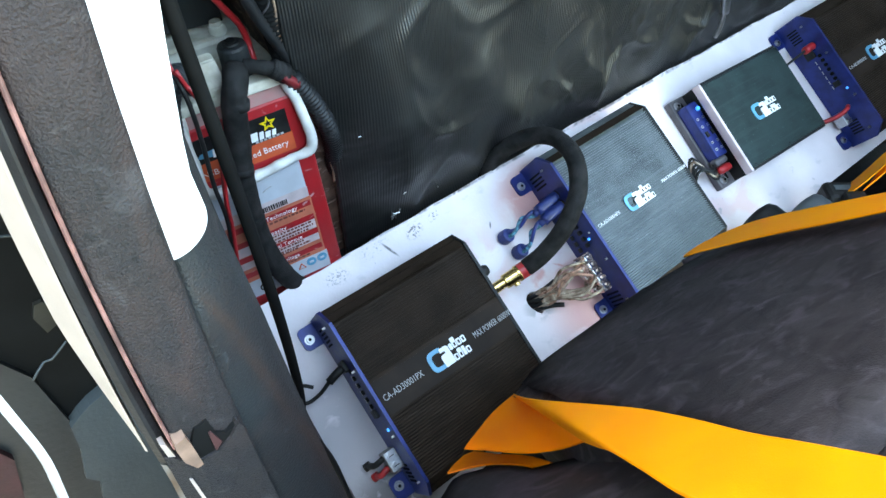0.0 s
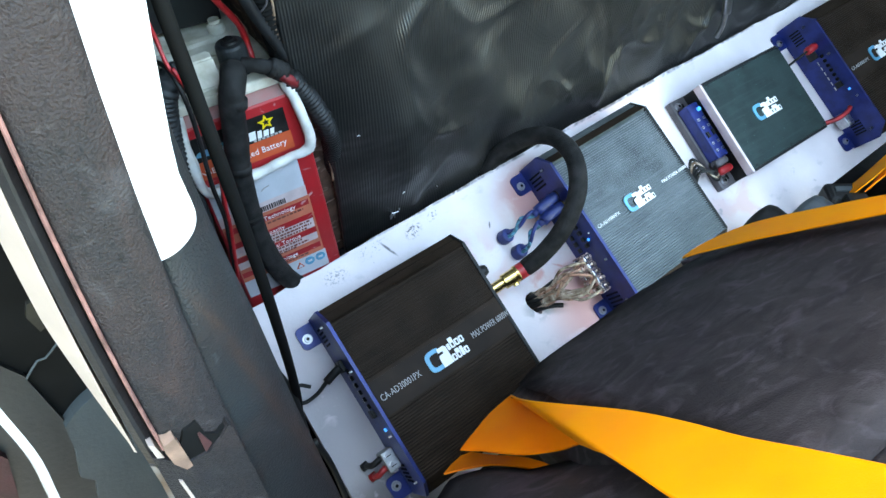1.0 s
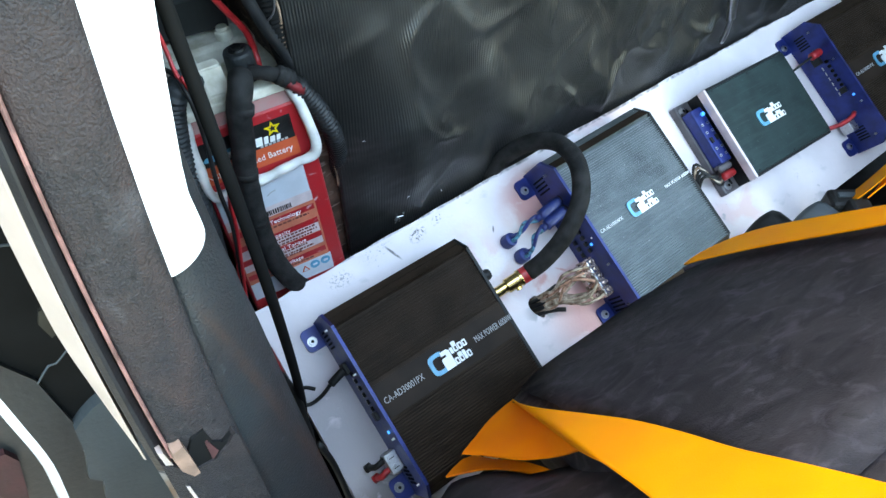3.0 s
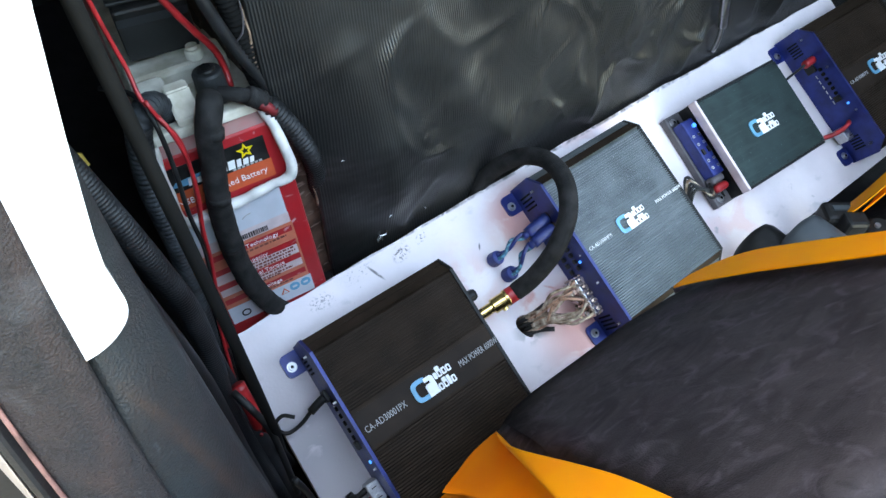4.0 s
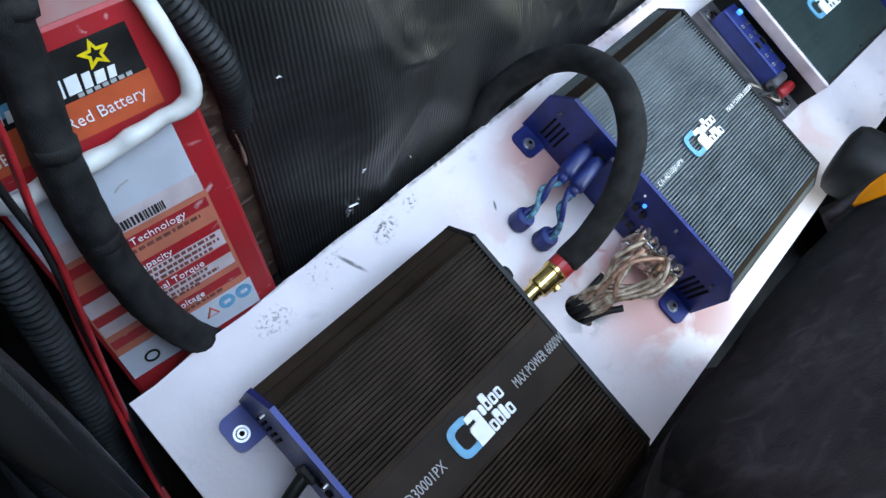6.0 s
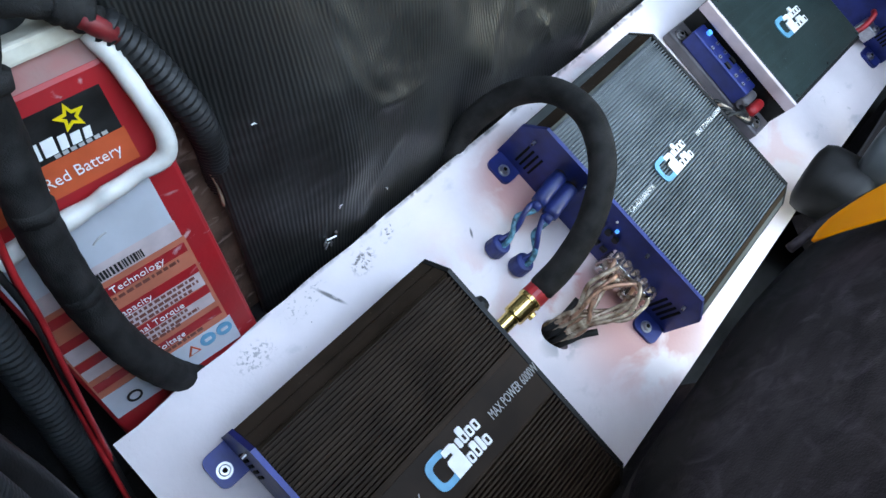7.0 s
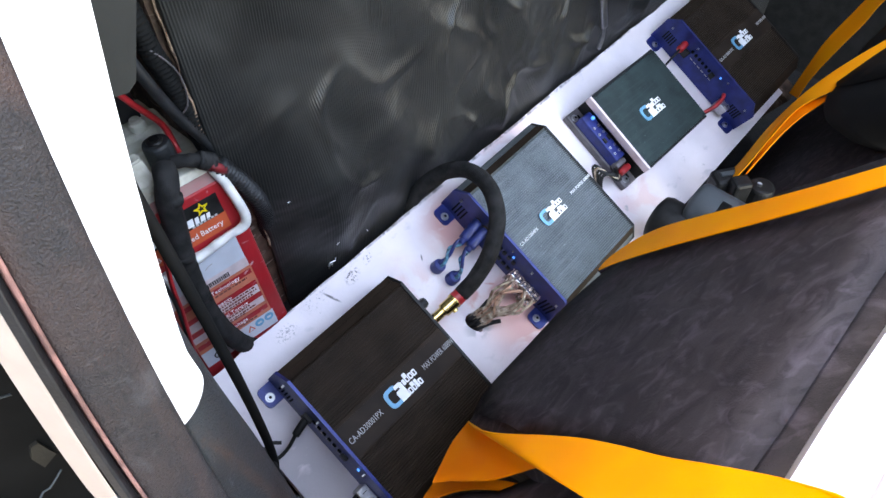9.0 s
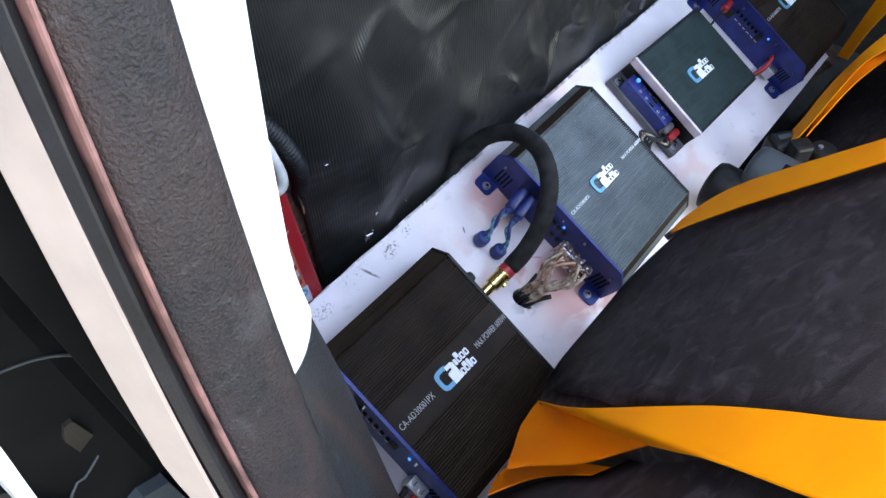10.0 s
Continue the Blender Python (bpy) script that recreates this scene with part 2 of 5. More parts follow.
M_CLEARPLASTIC = mat("scuffed_clear_plastic", (0.62, 0.64, 0.66), 0.22, 0.1, 0.5, 160, 0.3, 500, tint=(0.20, 0.20, 0.21))
M_BRASS = mat("brass", (0.86, 0.60, 0.22), 0.24, 1.0, 0.1, 200, 0.05, 900)
M_WHITE = mat("white_print", (0.85, 0.86, 0.86), 0.4, 0, 0.03, 200, 0)
M_GREYTXT = mat("grey_print", (0.45, 0.44, 0.43), 0.5, 0, 0.05, 200, 0)
M_SKYBLUE = mat("light_blue_print", (0.10, 0.36, 0.54), 0.35, 0, 0.1, 100, 0)
M_BLACK = mat("black_plastic", (0.015, 0.015, 0.015), 0.5, 0, 0.3, 60, 0.15, 600, spec=0.3)
# Near-black: stands for the shade in slots and holes; also dark cables, walls.
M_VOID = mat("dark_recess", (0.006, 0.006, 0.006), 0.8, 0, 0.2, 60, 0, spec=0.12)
M_RUBBER = mat("black_rubber", (0.014, 0.0145, 0.016), 0.5, 0, 0.3, 40, 0.25, 700, spec=0.36)
M_CONDUIT = mat("dusty_conduit", (0.032, 0.036, 0.039), 0.55, 0, 0.3, 60, 0.2, 700, spec=0.3)
M_TAPE = mat("black_cloth_tape", (0.024, 0.023, 0.0225), 0.75, 0, 0.35, 70, 0.6, 1500, spec=0.2)
M_RED = mat("red_sheath", (0.45, 0.02, 0.025), 0.4, 0, 0.2, 80, 0.1)
M_LED = glow("blue_led", (0.02, 0.22, 1.0), 0.09)
M_DARKRED = mat("dull_red_sheath", (0.20, 0.012, 0.016), 0.5, 0, 0.3, 80, 0.2)
M_BATRED = scratched(mat("red_battery_case", (0.42, 0.012, 0.018), 0.42, 0, 0.12, 25, 0.15, 300, tint=(0.36, 0.02, 0.025)))
M_ORANGE = mat("orange_label", (0.62, 0.10, 0.035), 0.45, 0, 0.08, 50, 0)
M_PALE = mat("pale_grey_label", (0.55, 0.58, 0.63), 0.45, 0, 0.06, 30, 0.05)
M_PINK = mat("pale_red_label", (0.58, 0.17, 0.10), 0.5, 0, 0.1, 50, 0)
M_PINKWHITE = mat("pinkish_white_label", (0.62, 0.50, 0.50), 0.5, 0, 0.10, 60, 0.05)
M_BROWNPRINT = mat("brown_print", (0.20, 0.06, 0.045), 0.5, 0, 0.1)
M_HANDLE = mat("white_strap", (0.72, 0.70, 0.66), 0.5, 0, 0.12, 60, 0.2, 300)
M_CREAM = mat("dusty_cream_plastic", (0.68, 0.65, 0.56), 0.65, 0, 0.2, 35, 0.25, 300, tint=(0.40, 0.36, 0.28), spec=0.3)
M_TAG = mat("yellowed_card", (0.40, 0.27, 0.05), 0.7, 0, 0.2, 60, 0.1)
M_YELLOW = mat("yellow_print", (0.85, 0.62, 0.02), 0.45, 0, 0.05, 50, 0)
M_VINYL = weave("black_ribbed_vinyl", (0.0200, 0.0207, 0.0204), 0.0027, 0.40, 0.55, 0.5, 0.6, 7.0, "X")
M_SEAT = seat_cloth("dark_seat_cloth", (0.036, 0.0305, 0.0335), (0.020, 0.0170, 0.0190), 1.0)
# The seat cloth again, darker: shade at the sides put into its colour.
M_SEATSIDE = seat_cloth("shaded_seat_cloth", (0.026, 0.0228, 0.0245), (0.015, 0.0130, 0.0144), 0.9)
# Black stand-in for the seat cloth: the far seat's shade is in this colour.
M_FARSEATSHADE = mat("shaded_far_seat_cloth", (0.011, 0.0108, 0.0112), 0.8, 0, 0.3, 14, 0.4, 900, spec=0.2, tint=(0.007, 0.0068, 0.0072))
M_BROWNRUB = mat("brown_rub", (0.022, 0.019, 0.013), 0.6, 0, 0.3, 60, 0.2)
M_BACKING = mat("torn_backing", (0.34, 0.22, 0.15), 0.8, 0, 0.3, 60, 0.4, 300, tint=(0.04, 0.022, 0.014))
M_BELT = mat("orange_webbing", (0.98, 0.335, 0.008), 0.6, 0, 0.06, 18, 0.25, 1600, spec=0.2, tint=(0.98, 0.28, 0.008))
# Deeper orange copy of the webbing: shade on the turned part, as colour.
M_BELTSHADE = mat("orange_webbing_shade", (0.95, 0.235, 0.006), 0.65, 0, 0.08, 18, 0.25, 1600, spec=0.2, tint=(0.92, 0.19, 0.006))
M_TRIM = pitted(mat("grained_grey_plastic", (0.030, 0.025, 0.0255), 0.6, 0, 0.22, 24, 1.0, 1100, grain=0.5, tint=(0.025, 0.0245, 0.028), spec=0.22), (0.012, 0.0115, 0.012))
M_LOWTRIM = rust_band(mat("scuffed_trim", (0.014, 0.017, 0.019), 0.5, 0, 0.3, 26, 0.6, 900, tint=(0.015, 0.013, 0.014), spec=0.35), (0.990, 0, 0.138), -0.0409, 0.0034, (0.031, 0.0205, 0.0175))
scratched(M_LOWTRIM, (0.024, 0.021, 0.022), 0.55)
M_STRUT = mat("dull_strut_metal", (0.34, 0.32, 0.30), 0.45, 0.4, 0.3, 60, 0.2, 400, tint=(0.20, 0.13, 0.09))
M_PANEL = mat("pale_satin_panel", (0.52, 0.52, 0.56), 0.45, 0, 0.05, 10, 0.05, 300)
M_BARE = mat("bare_wood_clip", (0.26, 0.155, 0.11), 0.7, 0, 0.2, 120, 0.4, 500)
M_PAINT = mat("white_body_paint", (0.80, 0.80, 0.80), 0.25, 0, 0.03, 10, 0.0, coat=0.6)
M_CREAMPAINT = mat("cream_seal", (0.46, 0.37, 0.32), 0.5, 0, 0.08, 40, 0.1)
M_PRIMER = mat("rubbed_primer", (0.26, 0.12, 0.105), 0.6, 0, 0.3, 120, 0.3, 400)
M_DULLRED = mat("dull_red_lining", (0.055, 0.014, 0.014), 0.7, 0, 0.3, 40, 0.2)
M_SEAL = mat("dark_seal_rubber", (0.013, 0.013, 0.015), 0.55, 0, 0.3, 40, 0.25, 500, spec=0.3)
M_DOOR = mat("black_door_lining", (0.020, 0.022, 0.023), 0.4, 0, 0.3, 9, 0.2, 200)
M_LINING = mat("dark_matt_lining", (0.019, 0.0205, 0.0200), 0.75, 0, 0.2, 9, 0.2, 200, spec=0.12)
M_DOORGREY = mat("dull_grey", (0.060, 0.074, 0.080), 0.5, 0, 0.15, 12, 0.2, 300)
M_HINGE = mat("grey_hinge_plastic", (0.070, 0.080, 0.086), 0.4, 0, 0.2, 20, 0.15, 500)
M_CARPET = mat("black_carpet", (0.012, 0.012, 0.013), 0.95, 0, 0.4, 40, 0.8, 700)
M_COPPER = mat("copper_core_wire", (0.50, 0.27, 0.18), 0.30, 0.3, 0.25, 200, 0.1)
M_WIREGREY = mat("clear_wire_sheath", (0.46, 0.37, 0.28), 0.25, 0.15, 0.35, 110, 0.1, tint=(0.15, 0.085, 0.055))
M_BLUEWIRE = mat("blue_wire", (0.09, 0.30, 0.42), 0.35, 0, 0.4, 260, 0.1)
M_NAVY = mat("navy_boot", (0.012, 0.03, 0.17), 0.45, 0, 0.2, 100, 0.2)
M_GROUND = mat("concrete_ground", (0.34, 0.33, 0.31), 0.9, 0, 0.2, 2, 0.4, 60)


# ---- builders ----
def mesh_ob(name, bm, material, smooth=False):
    me = bpy.data.meshes.new(name)
    bmesh.ops.recalc_face_normals(bm, faces=bm.faces[:])
    bm.to_mesh(me)
    bm.free()
    me.materials.append(material)
    if smooth:
        for p in me.polygons:
            p.use_smooth = True
    return new(name, me)


def part(name, bm, material, parent, label="", smooth=False):
    ob = mesh_ob(name, bm, material, smooth)
    ob.parent = parent
    return tagged(ob, label)


def thing(name, m, label, category, group="", kind=""):
    ob = new(name)
    ob.empty_display_size = 0.05
    ob.matrix_world = m
    return tagged(ob, label, category, group, kind)


def solo(name, bm, material, m, label, category, group="", kind="", smooth=False):
    ob = mesh_ob(name, bm, material, smooth)
    ob.matrix_world = m
    return tagged(ob, label, category, group, kind)


def box(x0, x1, y0, y1, z0, z1, bevel=0.0, seg=2, bm=None, m=None):
    own = bm is None
    bm = bm or bmesh.new()
    r = bmesh.ops.create_cube(bm, size=1.0)
    vs = r["verts"]
    bmesh.ops.scale(bm, vec=(x1 - x0, y1 - y0, z1 - z0), verts=vs)
    bmesh.ops.translate(bm, vec=((x0 + x1) / 2, (y0 + y1) / 2, (z0 + z1) / 2), verts=vs)
    if bevel:
        es = list({e for v in vs for e in v.link_edges})
        r = bmesh.ops.bevel(bm, geom=es, offset=bevel, segments=seg, affect="EDGES", profile=0.5)
        vs = list({v for f in r["faces"] for v in f.verts} | {v for v in vs if v.is_valid})
    if m is not None:
        bmesh.ops.transform(bm, matrix=m, verts=vs if not own else bm.verts[:])
    return bm


def rod(r, h, m=None, seg=20, r2=None, bevel=0.0, bm=None):
    """A capped cylinder or cone along z from 0 to h."""
    own = bm is None
    bm = bm or bmesh.new()
    mm = (m or Matrix()) @ pose(0, 0, h / 2)
    res = bmesh.ops.create_cone(bm, cap_ends=True, segments=seg, radius1=r, radius2=r if r2 is None else r2, depth=h, matrix=mm)
    if bevel and own:
        es = [e for e in bm.edges if len(e.link_faces) == 2 and any(len(f.verts) > 4 for f in e.link_faces)]
        bmesh.ops.bevel(bm, geom=es, offset=bevel, segments=2, affect="EDGES", profile=0.5)
    return bm


def prism(pts, axis, a, b, bm=None):
    """A closed outline of 2D points extruded from a to b along an axis (0, 1, 2)."""
    bm = bm or bmesh.new()

    def at(p, v):
        q = list(p)
        q.insert(axis, v)
        return q

    lo = [bm.verts.new(at(p, a)) for p in pts]
    hi = [bm.verts.new(at(p, b)) for p in pts]
    k = len(pts)
    for i in range(k):
        bm.faces.new((lo[i], lo[(i + 1) % k], hi[(i + 1) % k], hi[i]))
    bm.faces.new(lo)
    bm.faces.new(hi)
    return bm


def spline(pts, step):
    """Catmull-Rom points through pts, about step metres apart."""
    p = [Vector(q) for q in pts]
    p = [2 * p[0] - p[1], *p, 2 * p[-1] - p[-2]]
    out = []
    for i in range(1, len(p) - 2):
        n = max(2, int((p[i + 1] - p[i]).length / step))
        for j in range(n):
            t = j / n
            out.append(0.5 * (2 * p[i] + (p[i + 1] - p[i - 1]) * t + (2 * p[i - 1] - 5 * p[i] + 4 * p[i + 1] - p[i + 2]) * t * t + (3 * p[i] - p[i - 1] - 3 * p[i + 1] + p[i + 2]) * t**3))
    return [*out, p[-2]]


def tube(pts, r, step=0.006, seg=10, ribs=0.0, depth=0.12, wob=0.0, bm=None):
    """A hose along pts; ribs: the pitch of its corrugation."""
    bm = bm or bmesh.new()
    line = spline(pts, ribs / 4 if ribs else step)
    tang = (line[1] - line[0]).normalized()
    side = tang.orthogonal().normalized()
    rings, run = [], 0.0
    for i, q in enumerate(line):
        nxt = (line[min(i + 1, len(line) - 1)] - line[max(i - 1, 0)]).normalized()
        side = (side - nxt * side.dot(nxt)).normalized()
        up = nxt.cross(side)
        run += (q - line[i - 1]).length if i else 0
        rr = r
        if ribs:
            rr = r * (1 - (depth if i % 4 in (0, 1) else 0))
        if wob:
            rr *= 1 + wob * noise.noise(Vector((run * 60, r * 300, 0)))
        rings.append([bm.verts.new(q + rr * (math.cos(a) * side + math.sin(a) * up)) for a in (2 * math.pi * k / seg for k in range(seg))])
    for a, b in zip(rings, rings[1:]):
        for k in range(seg):
            bm.faces.new((a[k], a[(k + 1) % seg], b[(k + 1) % seg], b[k]))
    bm.faces.new(rings[0])
    bm.faces.new(rings[-1])
    return bm


def ribbon(rows, thick=0.0016, step=0.01):
    """Webbing through rows of (left edge, right edge) points, with a selvedge."""
    left, right = spline([a for a, _ in rows], step), spline([b for _, b in rows], step)
    k = max(len(left), len(right))

    def even(line):
        run = [0.0]
        for a, b in zip(line, line[1:]):
            run.append(run[-1] + (b - a).length)
        out = []
        j = 0
        for i in range(k):
            d = run[-1] * i / (k - 1)
            while j < len(run) - 2 and run[j + 1] < d:
                j += 1
            f = (d - run[j]) / max(1e-9, run[j + 1] - run[j])
            out.append(line[j].lerp(line[j + 1], f))
        return out

    left, right = even(left), even(right)
    bm = bmesh.new()
    across = 6
    grid, edge = [], []
    for i in range(k):
        along = (left[min(i + 1, k - 1)] - left[max(i - 1, 0)]) + (right[min(i + 1, k - 1)] - right[max(i - 1, 0)])
        nrm = along.cross(right[i] - left[i]).normalized() * thick / 2
        row = [left[i].lerp(right[i], j / across) for j in range(across + 1)]
        grid.append(([bm.verts.new(q + nrm) for q in row], [bm.verts.new(q - nrm) for q in row]))
        edge.append([bm.verts.new(q) for q in (row[0] + nrm, row[0] - nrm, row[-1] + nrm, row[-1] - nrm)])
    for (a, c), (b, d) in zip(grid, grid[1:]):
        for j in range(across):
            bm.faces.new((a[j], a[j + 1], b[j + 1], b[j]))
            bm.faces.new((c[j], d[j], d[j + 1], c[j + 1]))
    for a, b in zip(edge, edge[1:]):
        bm.faces.new((a[0], b[0], b[1], a[1]))
        bm.faces.new((a[2], a[3], b[3], b[2]))
    return bm


def lettering(text, size, m, deep=0.0003, align="LEFT", width=0.0):
    cu = bpy.data.curves.new("writing", "FONT")
    cu.body, cu.size, cu.extrude, cu.align_x, cu.align_y = text, size, deep, align, "CENTER"
    cu.resolution_u = 2
    cu.offset = -0.008 * size
    ob = bpy.data.objects.new("writing", cu)
    scene.collection.objects.link(ob)
    me = bpy.data.meshes.new_from_object(ob.evaluated_get(bpy.context.evaluated_depsgraph_get()))
    bpy.data.objects.remove(ob)
    bm = bmesh.new()
    bm.from_mesh(me)
    bpy.data.meshes.remove(me)
    if width:
        xs = [v.co.x for v in bm.verts]
        bmesh.ops.scale(bm, vec=(width / (max(xs) - min(xs)), 1, 1), verts=bm.verts[:])
    bmesh.ops.transform(bm, matrix=m, verts=bm.verts[:])
    return bm


def screw(parent, m, r=0.0045, washer=True, material=None):
    bm = bmesh.new()
    if washer:
        rod(r * 1.3, 0.0010, m, 20, bm=bm)
    rod(r, 0.0035, m, 18, r * 0.75, bm=bm)
    ob = part("screw", bm, material or M_STEEL, parent)
    rec = bmesh.new()
    rod(r * 0.45, 0.0006, m @ pose(0, 0, 0.0034), 6, bm=rec)
    part("socket", rec, M_VOID, ob)
    return ob


def emblem(parent, x, y, z, s):
    """A rounded light-blue hook with two rows of plain white blocks."""
    ring = [(math.copysign(abs(math.cos(a)) ** 0.6, math.cos(a)), math.copysign(abs(math.sin(a)) ** 0.6, math.sin(a))) for a in (radians(d) for d in range(55, 306, 10))]
    hook = bmesh.new()
    pts = [(x + s * (0.62 * cx - 0.02), y + s * 0.66 * cy) for cx, cy in ring] + [(x + s * (0.36 * cx - 0.02), y + s * 0.40 * cy) for cx, cy in reversed(ring)]
    prism(pts, 2, z, z + 0.0012, hook)
    part("emblem_hook", hook, M_SKYBLUE, parent, "light blue rounded hook of the emblem")
    big = bmesh.new()
    prism([(x + s * p, y + s * q) for p, q in ((0.22, -0.66), (0.92, -0.66), (0.92, 0.40), (0.78, 0.52), (0.30, 0.52), (0.30, 0.26), (0.62, 0.26), (0.62, 0.12), (0.30, 0.10), (0.22, 0.0))], 2, z, z + 0.0014, big)
    part("emblem_block", big, M_WHITE, parent, "white raised block of the emblem")
    for row, (y0, tall) in enumerate(((0.06, (0.40, 0.66, 0.42, 0.42)), (-0.66, (0.42, 0.62, 0.60, 0.42)))):
        xx = 0.99 - 0.03 * row
        for k, h in enumerate(tall):
            w = 0.20 if (row, k) in ((0, 0), (1, 2)) else 0.28
            bl = bmesh.new()
            o = [(xx, y0 + 0.05), (xx + 0.05, y0), (xx + w - 0.05, y0), (xx + w, y0 + 0.05), (xx + w, y0 + h - 0.05), (xx + w - 0.05, y0 + h), (xx + 0.05, y0 + h), (xx, y0 + h - 0.05)]
            prism([(x + s * p, y + s * q) for p, q in o], 2, z, z + 0.0013, bl)
            part("emblem_block", bl, M_WHITE, parent)
            if w > 0.25:
                hole = bmesh.new()
                prism([(x + s * p, y + s * q) for p, q in ((xx + 0.085, y0 + 0.10), (xx + 0.195, y0 + 0.10), (xx + 0.195, y0 + 0.32), (xx + 0.085, y0 + 0.32))], 2, z + 0.0012, z + 0.0015, hole)
                part("emblem_gap", hole, M_BAND, parent)
            xx += w + 0.05


# ---- the vehicle's shell ----
def shell():
    solo("ground", box(-12, 12, -12, 12, -0.02, 0), M_GROUND, Matrix(), "pale concrete ground outside the vehicle", "ground", kind="structure")
    lo = -0.36
    solo("floor", box(-0.10, 1.5, -1.6, 0.9, lo - 0.03, lo), M_CARPET, UP, "black carpeted floor of the vehicle", "floor", kind="structure")
    solo("ledge", box(-0.12, 1.5, 0.062, 0.9, lo, -0.03, 0.004), M_CARPET, UP, "black carpeted ledge behind the amplifier board", "ledge", kind="structure")
    # Out of view; notched so that sky reaches the seat more than the far end.
    solo("ceiling", prism([(-0.40, -0.12), (0.34, -0.12), (0.38, -0.16), (0.38, -0.42), (1.5, -0.42), (1.5, 0.93), (-0.40, 0.93)], 2, 1.0, 1.03), M_DOOR, UP, "unseen dark roof, its outline cut to shape the light", "ceiling", kind="structure")
    # The heights of these two walls are set to limit light from behind and beyond.
    solo("wall_north", box(-0.12, 1.5, 0.9, 0.93, lo - 0.03, 1.0), M_CARPET, UP, "dark back wall, raised to hold back light", "wall", kind="structure")
    solo("wall_east", box(1.5, 1.53, -1.6, 0.93, lo - 0.03, 0.88), M_CARPET, UP, "dark side wall, height set to hold back far light", "wall", kind="structure")
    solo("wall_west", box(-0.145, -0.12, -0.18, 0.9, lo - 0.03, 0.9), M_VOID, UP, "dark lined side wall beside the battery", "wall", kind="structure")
    # Added out of view: cuts the sky light that enters by the door.
    solo("sky_block_wall", box(-1.75, -1.6, -6, 6, -H, 2.6), M_GROUND, UP, "unseen grey wall added to block sky on the door side", "wall", kind="structure")
    # Made-up sill that keeps low light off the board's near end.
    solo("sill", box(-0.30, -0.13, -1.6, -0.34, -0.75, 0.28, 0.02), M_VOID, UP, "dark block added by the door to hold back low light", "sill", kind="structure")


shell()


# ---- board and amplifiers ----
def mounting_board():
    t = thing("mounting_board", BOARD, "white painted plywood board with scuffs and chipped edges", "board")
    n = 60
    far = []
    for i in range(n + 1):
        x = -0.037 + 1.065 * i / n
        far.append((x, 0.0625 + 0.036 * x - 0.016 * x * x + 0.0022 * noise.noise(Vector((x * 26, 0, 0))) + 0.003 * max(0, noise.noise(Vector((x * 9, 4, 0))))))
    near = [(1.028, -0.178), (0.6, -0.190), (-0.040, -0.222)]
    # the cable hole is cut out with a slit to the near edge that closes on itself
    hx, hy = 0.2575, -0.0955
    bm = bmesh.new()
    outer = near + far
    top = [bm.verts.new((x, y, 0)) for x, y in outer]
    es = [bm.edges.new((a, b)) for a, b in zip(top, top[1:] + top[:1])]
    ring = [bm.verts.new((hx + 0.0095 * math.cos(a) + 0.002 * math.sin(2 * a), hy + 0.0145 * math.sin(a), 0)) for a in (2 * math.pi * k / 20 for k in range(20))]
    es += [bm.edges.new((a, b)) for a, b in zip(ring, ring[1:] + ring[:1])]
    bmesh.ops.triangle_fill(bm, edges=es, use_beauty=True, use_dissolve=False)
    faces = [f for f in bm.faces if math.hypot((f.calc_center_median().x - hx) / 0.0095, (f.calc_center_median().y - hy) / 0.0145) > 0.9]
    bmesh.ops.delete(bm, geom=[f for f in bm.faces if f not in faces], context="FACES_ONLY")
    r = bmesh.ops.extrude_face_region(bm, geom=bm.faces[:])
    bmesh.ops.translate(bm, vec=(0, 0, -0.018), verts=[v for v in r["geom"] if isinstance(v, bmesh.types.BMVert)])
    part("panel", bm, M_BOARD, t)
    for x in (0.05, 0.55, 1.05):
        part("batten", prism([(-0.2, -0.018), (0.05, -0.018), (0.05, -0.2), (-0.2, -0.26)], 0, x, x + 0.04), M_PLY, t)


mounting_board()


def extrusion_profile(w, h, flat, chamfer, side_h, pitch, rib, band):
    """Half-width w, height h; ribs over the top but for a smooth band, and on the sloping shoulders."""
    pts = [(-w, 0.003), (-w, side_h)]
    top = w - chamfer
    k = 2
    for i in range(k):
        f0, f1 = i / k, (i + 0.12) / k
        for f, d in ((f0, 0), (f0 + 0.01, rib * 0.4), (f1, rib * 0.4), (f1 + 0.01, 0)):
            pts.append((-w + chamfer * f, side_h + (h - side_h) * f - d))
    y = -top
    while y < top - pitch:
        if -band < y < band:
            pts += [(-band, h), (band, h)] if y - pitch <= -band else []
            y += pitch
            continue
        pts += [(y, h), (y + pitch * 0.46, h), (y + pitch * 0.52, h - rib), (y + pitch * 0.94, h - rib)]
        y += pitch
    for i in range(k, 0, -1):
        f0, f1 = i / k, (i - 0.12) / k
        for f, d in ((f0, 0), (f0 - 0.01, rib * 0.4), (f1, rib * 0.4), (f1 - 0.01, 0)):
            pts.append((w - chamfer * f, side_h + (h - side_h) * f - d))
    return pts + [(w, side_h), (w, 0.003)]


def plate_outline(w, h, chamfer, side_h):
    return [(-w, 0.001), (-w, side_h), (-w + chamfer, h), (w - chamfer, h), (w, side_h), (w, 0.001)]


def vents(parent, x, ys, z0, z1):
    for y in ys:
        part("vent_slot", box(x - 0.0006, x + 0.0004, y - 0.0011, y + 0.0011, z0, z1), M_VOID, parent)


